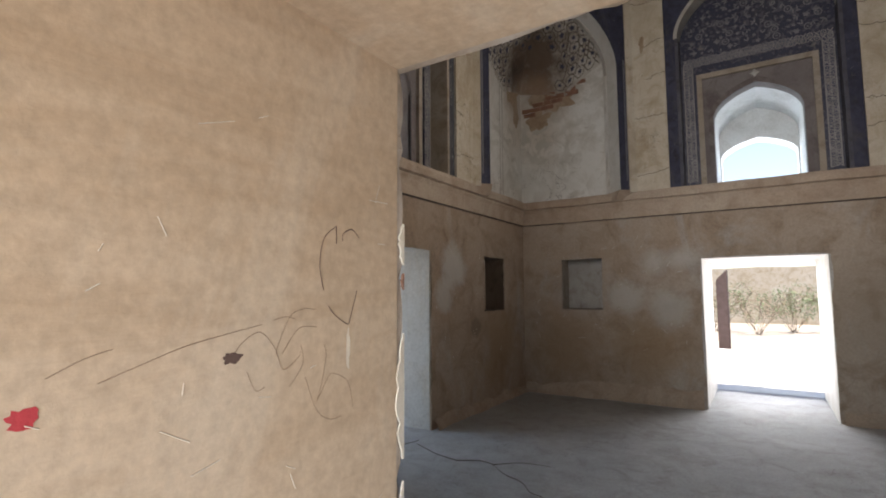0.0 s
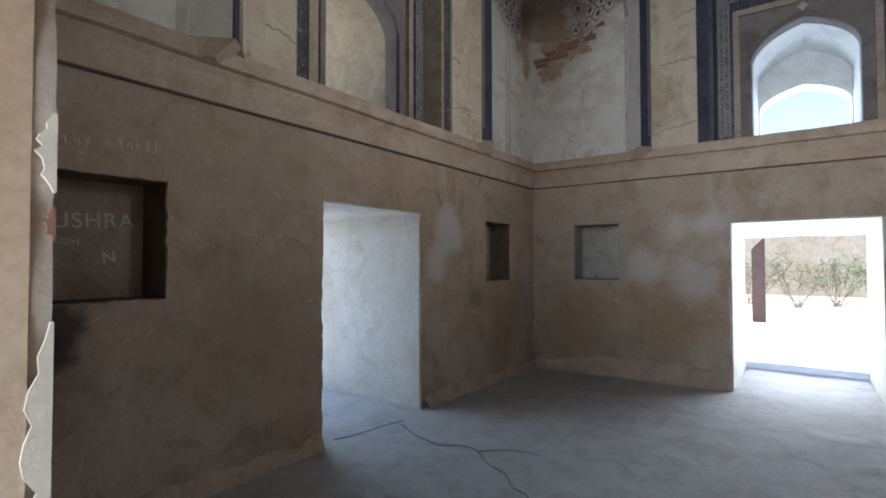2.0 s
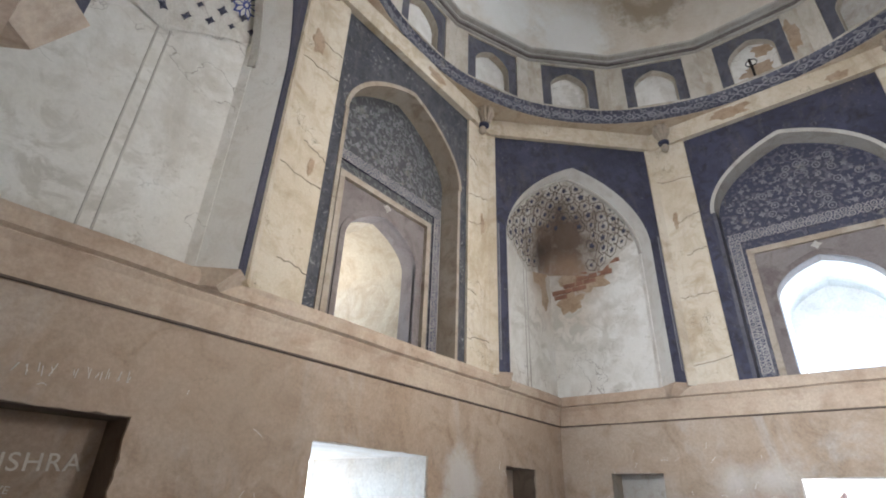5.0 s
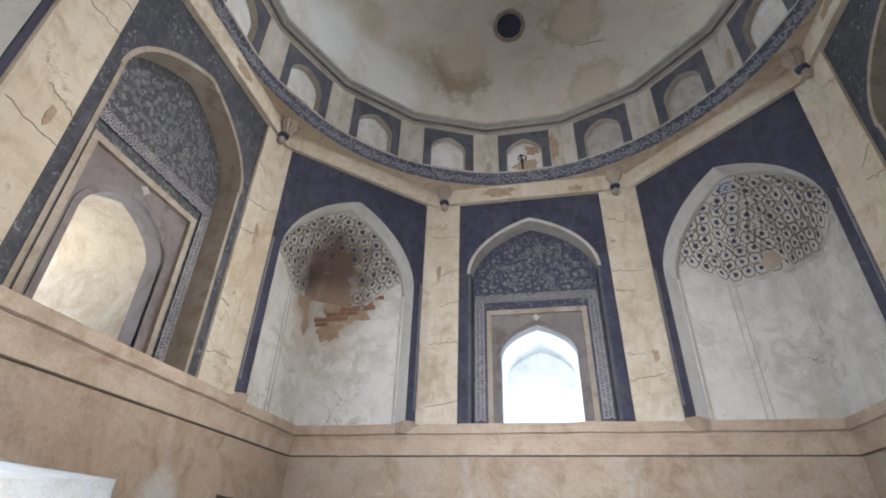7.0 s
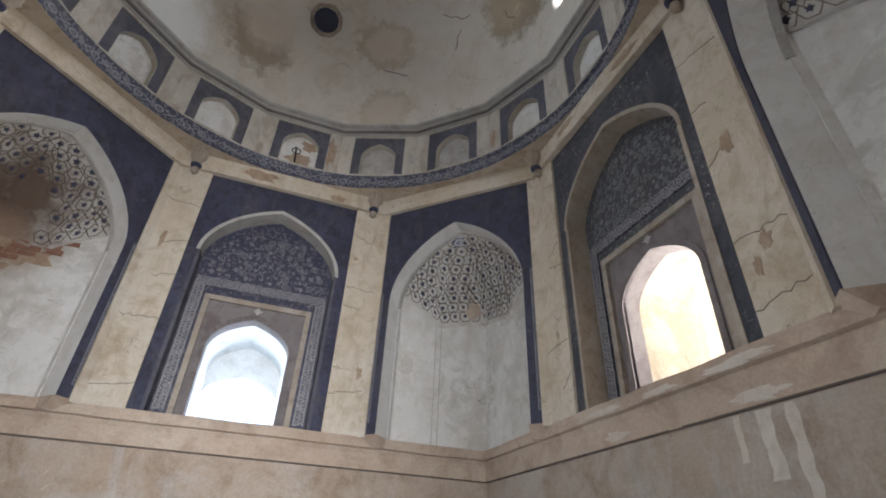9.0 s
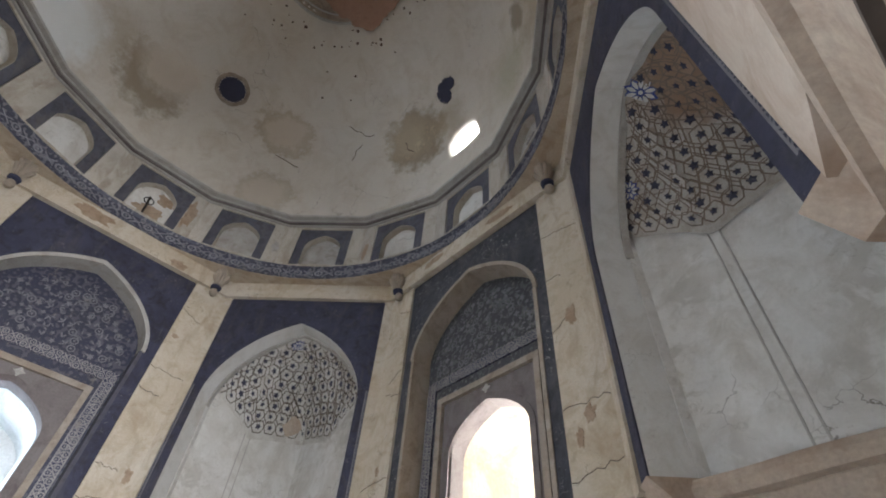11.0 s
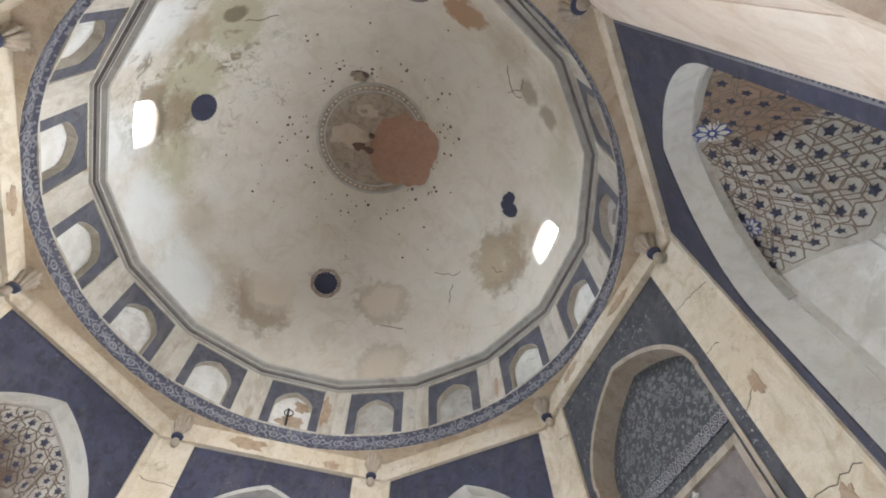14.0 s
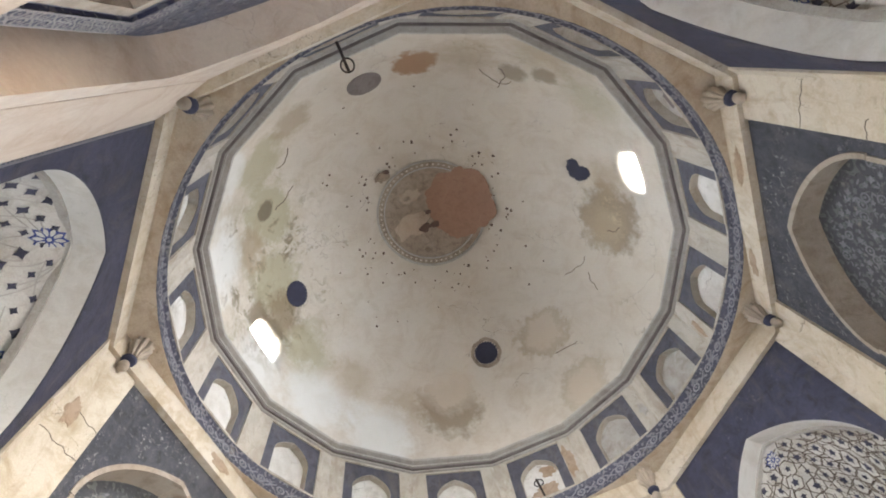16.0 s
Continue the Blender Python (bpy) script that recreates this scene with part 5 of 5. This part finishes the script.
# ---- writing and marks ----
def scratch(text, x, z, size, parent, y, mat=SCRATCH, turn=0.0):
    """Hand-scratched capitals on a wall, in the wall's own frame."""
    cu = bpy.data.curves.new("scratched_writing", "FONT")
    cu.body, cu.size, cu.extrude, cu.space_character = text, size, 0.0015, 1.12
    cu.offset = 0.0003
    cu.materials.append(mat)
    ob = new("scratched_writing", cu)
    ob.parent = parent
    ob.matrix_basis = pose(x, y, z, 90, 0, 0) @ pose(0, 0, 0, 0, 0, turn)
    return tagged(ob, "white scratched capital letters")


scratch("BUSHRA", -2.455, 1.655, 0.125, wall_west, HALF + 0.302, turn=3)
scratch("LOVE", -2.36, 1.575, 0.05, wall_west, HALF + 0.302, turn=-6)
scratch("N", -2.12, 1.455, 0.10, wall_west, HALF + 0.302, turn=8)


def strokes(name, lines, r, mat, parent, label=""):
    cu = bpy.data.curves.new(name, "CURVE")
    cu.dimensions, cu.bevel_depth, cu.bevel_resolution = "3D", r, 0
    for pts in lines:
        sp = cu.splines.new("POLY")
        sp.points.add(len(pts) - 1)
        for p, q in zip(sp.points, pts):
            p.co = (*q, 1)
    cu.materials.append(mat)
    ob = new(name, cu)
    ob.parent = parent
    return tagged(ob, label)


# faint row of unreadable scratches over the niche
rng = random.Random(21)
rows_ = []
for k in range(11):
    x = -2.47 + 0.050 * k
    if k == 4:
        continue
    for m in range(2):
        a, b = rng.uniform(0, 0.03), rng.uniform(0, 0.03)
        rows_.append([(x + a, HALF - 0.001, 2.07 + 0.004 * k + rng.uniform(0, 0.02)), (x + b, HALF - 0.001, 2.13 + 0.004 * k + rng.uniform(-0.02, 0.01))])
strokes("scratched_row", rows_, 0.0022, SCRATCH, wall_west, "faint row of scratches")
# random scratches on the plaster walls
for root, spans, n, sd in ((wall_west, (-3.0, 3.0), 60, 1), (wall_north, (-3.0, -0.9), 40, 2)):
    rng = random.Random(sd)
    ls = []
    for k in range(n):
        x, z = rng.uniform(*spans), rng.uniform(0.6, 2.2)
        if root is wall_west and (-0.75 < x < 0.65 or (x > 1.8 and z > 1.2) or (-2.56 < x < -1.86 and 1.2 < z < 2.0)):
            continue
        if root is wall_north and -2.6 < x < -1.9 and 1.2 < z < 2.0:
            continue
        a = rng.uniform(-1.4, 1.4)
        l = rng.uniform(0.02, 0.10)
        ls.append([(x + l * f * math.cos(a), HALF - 0.0005, z + l * f * math.sin(a) + 0.01 * math.sin(f * 3)) for f in (0, 0.35, 0.7, 1)])
    strokes("scratches", ls, 0.0016, SCRATCH, root, "pale scratches in the plaster")

# marks on the entrance's reveal: a drawn heart, loops, a red blot, a hole
XR = -0.735 + 0.0008
def on_reveal(pts):
    return [(XR, y, z) for y, z in pts]


def smoothed(pts, n=8):
    """A soft line through the given points."""
    out = []
    q = [pts[0]] + list(pts) + [pts[-1]]
    for i in range(1, len(q) - 2):
        p0, p1, p2, p3 = (Vector(v) for v in q[i - 1:i + 3])
        for k in range(n):
            t = k / n
            out.append(tuple(0.5 * ((2 * p1) + (p2 - p0) * t + (2 * p0 - 5 * p1 + 4 * p2 - p3) * t * t + (3 * p1 - p0 - 3 * p2 + p3) * t ** 3)))
    return out + [tuple(pts[-1])]


heart = [smoothed(on_reveal(p)) for p in (
    [(-3.355, 1.603), (-3.384, 1.579), (-3.394, 1.536), (-3.39, 1.508), (-3.384, 1.487)],
    [(-3.355, 1.603), (-3.354, 1.571)],
    [(-3.338, 1.577), (-3.337, 1.59), (-3.326, 1.598), (-3.311, 1.601), (-3.293, 1.587)],
    [(-3.371, 1.458), (-3.357, 1.443), (-3.323, 1.424), (-3.315, 1.436), (-3.298, 1.485)])]
h = strokes("drawn_heart", heart, 0.0009, CHARCOAL, None)
tagged(h, "dark brown heart drawn on the entrance wall", "wall drawing", kind="structure")
loops = [smoothed(on_reveal(p)) for p in (
    [(-3.472, 1.384), (-3.449, 1.414), (-3.431, 1.425), (-3.398, 1.423)],
    [(-3.433, 1.394), (-3.428, 1.376), (-3.431, 1.359), (-3.455, 1.331)],
    [(-3.38, 1.391), (-3.376, 1.37), (-3.385, 1.326), (-3.395, 1.298), (-3.371, 1.332), (-3.355, 1.338), (-3.319, 1.317), (-3.305, 1.267)],
    [(-3.559, 1.392), (-3.546, 1.408), (-3.515, 1.422), (-3.486, 1.395), (-3.469, 1.36), (-3.439, 1.375), (-3.434, 1.385)],
    [(-3.48, 1.381), (-3.482, 1.394), (-3.457, 1.443), (-3.428, 1.455), (-3.403, 1.453)],
    [(-3.536, 1.365), (-3.52, 1.335), (-3.503, 1.338)], [(-3.423, 1.342), (-3.397, 1.284), (-3.367, 1.261), (-3.336, 1.26)],
    [(-3.49, 1.439), (-3.467, 1.443), (-3.446, 1.439)], [(-3.786, 1.391), (-3.75, 1.408), (-3.721, 1.416)],
    [(-3.735, 1.378), (-3.69, 1.393), (-3.624, 1.413), (-3.512, 1.433)])]
tagged(strokes("drawn_loops", loops, 0.0005, FAINT, None), "thin dark loops scratched on the entrance wall", "wall drawing", kind="structure")
rng = random.Random(8)
pale = []
for k in range(36):
    y, z = rng.uniform(-4.3, -3.2), rng.uniform(0.9, 1.8)
    an, l = rng.uniform(-0.7, 0.7) + (1.5 if rng.random() < 0.3 else 0), rng.uniform(0.01, 0.06)
    pale.append(on_reveal([(y, z), (y + l * math.cos(an), z + l * math.sin(an))]))
tagged(strokes("pale_scratches", pale, 0.0007, CHIP, None), "pale scratches on the entrance wall", "wall drawing", kind="structure")


def blot(name, y, z, ry, rz, mat, label, seed, x=XR, parent=None):
    """A flat uneven patch on the entrance's reveal."""
    b = bmesh.new()
    b.faces.new([b.verts.new((x, y + ry * (0.8 + 0.5 * noise.noise(Vector((math.cos(t) * 2, math.sin(t) * 2, seed)))) * math.cos(t),
                              z + rz * (0.8 + 0.5 * noise.noise(Vector((math.cos(t) * 2, math.sin(t) * 2, seed)))) * math.sin(t))) for t in [2 * math.pi * k / 20 for k in range(20)]])
    ob = new(name, mesh_of(name, b, mat))
    return tagged(ob, label, "wall mark", kind="structure")


blot("red_blot", -3.803, 1.352, 0.017, 0.014, plain("red_paint", (0.50, 0.05, 0.06)), "small red paint blot on the entrance wall", 1)
blot("dark_hole", -3.561, 1.388, 0.019, 0.010, CHARCOAL, "dark chipped hole in the entrance wall", 2, XR + 0.0006)
blot("white_streak", -3.320, 1.380, 0.006, 0.045, CHIP, "white streak on the entrance wall", 3)

# lime chips where the plaster broke off the entrance's arris
rng = random.Random(31)
for k, (z, h, wide) in enumerate(((1.585, 0.045, 0.020), (1.505, 0.018, 0.011), (1.265, 0.13, 0.026), (1.03, 0.06, 0.016), (0.78, 0.09, 0.018))):
    b = bmesh.new()
    n = 14
    pts = [(-3.150 - wide * math.sin(math.pi * (0.06 + 0.88 * i / n)) * (0.55 + 0.6 * rng.random()), z - h + 2 * h * i / n) for i in range(n + 1)]
    f = b.faces.new([b.verts.new((XR + 0.0022, y, zz)) for y, zz in pts] + [b.verts.new((XR + 0.0022, -3.1495, zz)) for y, zz in reversed(pts)])
    ext = bmesh.ops.extrude_face_region(b, geom=[f])
    for v in ext["geom"]:
        if isinstance(v, bmesh.types.BMVert):
            v.co.x -= 0.004
    ob = new("lime_chip", mesh_of("lime_chip", b, BRICK if k == 1 else CHIP))
    ob.parent = wall_south
    ob.matrix_parent_inverse = wall_south.matrix_world.inverted()

CLAYTAN = plaster("bare_tan_undercoat", (0.37, 0.265, 0.175), (0.43, 0.33, 0.24), (0.27, 0.185, 0.115), relief=0.5, crack=0.2, scale=3.0)


def lost_plaster(parent, x, z, rx, rz, y, seed, mat=CLAYTAN):
    """A ragged, slightly hollow patch where the finish has come away."""
    b = bmesh.new()
    rim, mid = [], []
    for k in range(36):
        t = 2 * math.pi * k / 36
        c, d = math.cos(t), math.sin(t)
        q = 0.85 + 0.5 * noise.noise(Vector((c * 1.6, d * 1.6, seed))) + 0.28 * noise.noise(Vector((c * 5, d * 5, seed + 4)))
        rim.append(b.verts.new((x + rx * q * c, y, z + rz * q * d)))
        mid.append(b.verts.new((x + rx * q * c * 0.93, y - 0.004, z + rz * q * d * 0.93)))
    for k in range(36):
        b.faces.new((rim[k], rim[(k + 1) % 36], mid[(k + 1) % 36], mid[k]))
    b.faces.new(mid)
    part("bare_patch", b, mat, parent, "bare brown patch of lost plaster")


lost_plaster(upper_north, -2.62, 4.50, 0.42, 0.30, HALF - 0.001, 1.3)
lost_plaster(upper_north, -2.85, 4.15, 0.20, 0.16, HALF - 0.001, 2.3)
lost_plaster(upper_west, 2.82, 4.62, 0.30, 0.30, HALF - 0.001, 3.1)
lost_plaster(upper_west, 2.95, 4.2, 0.12, 0.2, HALF - 0.001, 5.1)
lost_plaster(drum_sides[0], 0.02, 6.70, 0.24, 0.15, 3.124, 6.2)
lost_plaster(drum_sides[0], 0.13, 7.03, 0.12, 0.13, 3.124, 7.2)
lost_plaster(drum_sides[0], 0.46, 6.93, 0.085, 0.26, 2.999, 8.4)
lost_plaster(drum_sides[15], 0.52, 6.86, 0.055, 0.13, 2.999, 9.4, NICHE_N)
lost_plaster(drum_sides[13], -0.52, 6.8, 0.05, 0.2, 2.999, 10.4)
lost_plaster(drum_sides[11], 0.05, 6.8, 0.22, 0.24, 3.124, 11.4, LILAC)
lost_plaster(drum_sides[10], 0.0, 6.85, 0.2, 0.26, 3.124, 12.4, LILAC)
for parent, u, z, rx, rz, seed in ((upper_north, -0.42, 6.17, 0.26, 0.10, 1), (upper_north, 0.7, 6.12, 0.12, 0.06, 2), (upper_east, -0.6, 6.2, 0.2, 0.07, 3), (upper_east, 0.5, 6.15, 0.25, 0.06, 4), (upper_west, 0.3, 6.16, 0.22, 0.07, 5)):
    lost_plaster(parent, u, z, rx, rz, 3.018, seed + 0.7)
for parent, u, z, rx, rz, seed in ((upper_east, 1.21, 4.32, 0.06, 0.11, 1), (upper_east, 1.24, 3.45, 0.05, 0.07, 2), (upper_east, 1.13, 3.30, 0.04, 0.08, 3), (upper_east, -1.2, 3.7, 0.03, 0.06, 4),
                                  (upper_north, 1.10, 5.2, 0.05, 0.03, 5), (upper_north, -1.3, 4.9, 0.04, 0.12, 6), (upper_north, 1.36, 3.6, 0.04, 0.1, 7), (upper_west, 1.3, 4.6, 0.05, 0.14, 8), (upper_west, -1.3, 5.3, 0.07, 0.16, 9), (upper_west, -1.15, 4.0, 0.04, 0.1, 10)):
    lost_plaster(parent, u, z, rx, rz, FACE - 0.031, seed + 0.3)


# pale stretches where the east ledge lost its finish, and lime that ran down from it
LIMERUN = plaster("pale_lime_run", (0.56, 0.49, 0.41), (0.62, 0.56, 0.48), (0.48, 0.40, 0.32), scale=3.0, relief=0.3)
for u, z, rx, rz, y, seed in ((-0.62, 2.772, 0.30, 0.030, HALF - 0.1005, 21), (0.05, 2.768, 0.22, 0.026, HALF - 0.1005, 22), (0.78, 2.770, 0.34, 0.032, HALF - 0.1005, 23),
                              (-0.55, 2.565, 0.16, 0.045, HALF - 0.0305, 24), (0.82, 2.56, 0.22, 0.05, HALF - 0.0305, 25)):
    lost_plaster(wall_east, u, z, rx, rz, y, seed, LIMERUN)
rng = random.Random(12)
for u, z, h, w in ((0.80, 2.28, 0.40, 0.06), (0.98, 2.22, 0.52, 0.045), (0.60, 2.34, 0.28, 0.03)):
    b = bmesh.new()
    b.faces.new([b.verts.new((u + w * rng.uniform(0.6, 1.1) * (1 if i < 8 else -1), HALF - 0.003, z + h * (i if i < 8 else 15 - i) / 7 - h / 2)) for i in range(16)])
    part("drip", b, LIMERUN, wall_east, "pale run of lime")

# cracks across the pilasters
rng = random.Random(41)
for root in (upper_north, upper_west, upper_east):
    lines = []
    for sg in (-1, 1):
        for k in range(5):
            z, tilt = 3.15 + 0.58 * k + rng.uniform(-0.2, 0.2), rng.uniform(-0.12, 0.12)
            x0, x1 = (1.02, 1.42) if rng.random() < 0.5 else (1.02, rng.uniform(1.15, 1.3))
            lines.append([(sg * (x0 + (x1 - x0) * m / 8), FACE - 0.0305, z + tilt * m / 8 + rng.uniform(-0.018, 0.018)) for m in range(9)])
    tagged(strokes("pilaster_cracks", lines, 0.0035, RIB, root, "dark cracks across the pilasters"), kind="stuff")

cracks = [smoothed(p, 4) for p in [[(-2.42, -0.12, 0.004), (-2.25, -0.02, 0.004), (-2.10, -0.05, 0.004), (-1.93, -0.20, 0.004), (-1.73, -0.29, 0.004), (-1.60, -0.44, 0.004), (-1.46, -0.50, 0.004), (-1.30, -0.72, 0.004), (-1.22, -0.95, 0.004)],
          [(-3.20, -0.52, 0.004), (-3.15, -0.38, 0.004), (-3.12, -0.2, 0.004), (-3.10, 0.0, 0.004), (-3.05, 0.2, 0.004)],
          [(-2.10, -0.05, 0.004), (-1.9, 0.12, 0.004), (-1.62, 0.15, 0.004)], [(-3.0, 0.1, 0.004), (-2.7, -0.05, 0.004), (-2.42, -0.12, 0.004)]]]
strokes("floor_cracks", cracks, 0.003, CHARCOAL, floor, "dark cracks in the floor")

# ---- outside the north door ----
bm = bmesh.new()
bmesh.ops.create_grid(bm, x_segments=60, y_segments=20, size=1)
for v in bm.verts:
    v.co = Vector((v.co.x * 7, 4.75 + (v.co.y + 1) * 3.05, noise.noise(Vector((v.co.x * 9, v.co.y * 3, 0))) * 0.012 - 0.002))
terrace = tagged(new("terrace", mesh_of("terrace", bm, BRIGHTENED)), "rough stone terrace outside the doorway", "terrace", kind="structure")

b = bmesh.new()
prism([(-0.14, -0.10), (0.12, -0.12), (0.14, 0.10), (-0.12, 0.12)], -0.1, 1.95, b)
for v in b.verts:
    if v.co.z > 1.9:
        v.co.z += 0.16 if v.co.x > 0 else -0.12
bmesh.ops.bevel(b, geom=b.edges[:], offset=0.02, segments=2, affect="EDGES")
post = tagged(new("stone_post", mesh_of("stone_post", b, plain("red_sandstone", (0.13, 0.085, 0.075), 0.9))), "weathered red sandstone post standing in the yard", "stone post")
post.location = (-0.93, 11.2, -0.06)

LEAFGREEN = plain("dusty_leaf", (0.16, 0.21, 0.10), 0.7)
TWIG = plain("dry_twig", (0.22, 0.17, 0.12), 0.9)


def shrub(x, y, w, h, seed, leafy):
    """A dry shrub: forked twigs with small leaves."""
    rng = random.Random(seed)
    root = new("shrub")
    root.location = (x, y, -0.06)
    tagged(root, "dusty green shrub in the sunlit yard" if leafy > 200 else "bare dry shrub in the sunlit yard", "shrub", group="yard shrubs")
    lines, tips = [], []
    for k in range(16):
        an, lean = rng.uniform(0, 6.28), rng.uniform(0.2, 1.0)
        p = Vector((rng.uniform(-0.1, 0.1), rng.uniform(-0.1, 0.1), 0))
        pts = [p.copy()]
        for m in range(6):
            p = p + Vector((math.cos(an) * lean * w / 8, math.sin(an) * lean * w / 8, h / 6.5)) + Vector((rng.uniform(-1, 1), rng.uniform(-1, 1), rng.uniform(-0.5, 0.5))) * 0.06
            pts.append(p.copy())
            if m > 1:
                q = p + Vector((rng.uniform(-1, 1), rng.uniform(-1, 1), rng.uniform(-0.2, 0.8))) * 0.25 * w
                lines.append([tuple(p), tuple(q)])
                tips += [p.copy(), q]
        lines.append([tuple(v) for v in pts])
    tagged(strokes("twig_tangle", lines, 0.008, TWIG, root), kind="stuff")
    bm = bmesh.new()
    for k in range(leafy):
        c = rng.choice(tips) + Vector((rng.gauss(0, 0.09), rng.gauss(0, 0.09), rng.gauss(0, 0.09)))
        a = Vector((rng.uniform(-1, 1), rng.uniform(-1, 1), rng.uniform(-1, 1))).normalized()
        d = a.orthogonal().normalized()
        leaf(bm, c, a, d, rng.uniform(0.03, 0.06), rng.uniform(0.012, 0.022))
    tagged(part("leaves", bm, LEAFGREEN, root), kind="stuff")
    return root


for x, y, w, h, sd, lf in ((-0.2, 17.0, 1.6, 1.3, 1, 150), (0.9, 18.5, 2.0, 1.5, 2, 900), (2.6, 19.0, 2.2, 1.3, 3, 1200), (-1.6, 18.0, 1.8, 1.6, 4, 500), (-3.4, 19.5, 2.2, 1.5, 5, 800)):
    shrub(x, y, w, h, sd, lf)

# low boundary wall beyond
bm = slab([rough_rect(-30, 30, -0.1, 2.6, 0.05, 77, 1.2)], 24.0, 24.5)
boundary = tagged(new("boundary_wall", mesh_of("boundary_wall", bm, OCHRE)), "pale sunlit boundary wall of the yard", "wall", kind="structure")
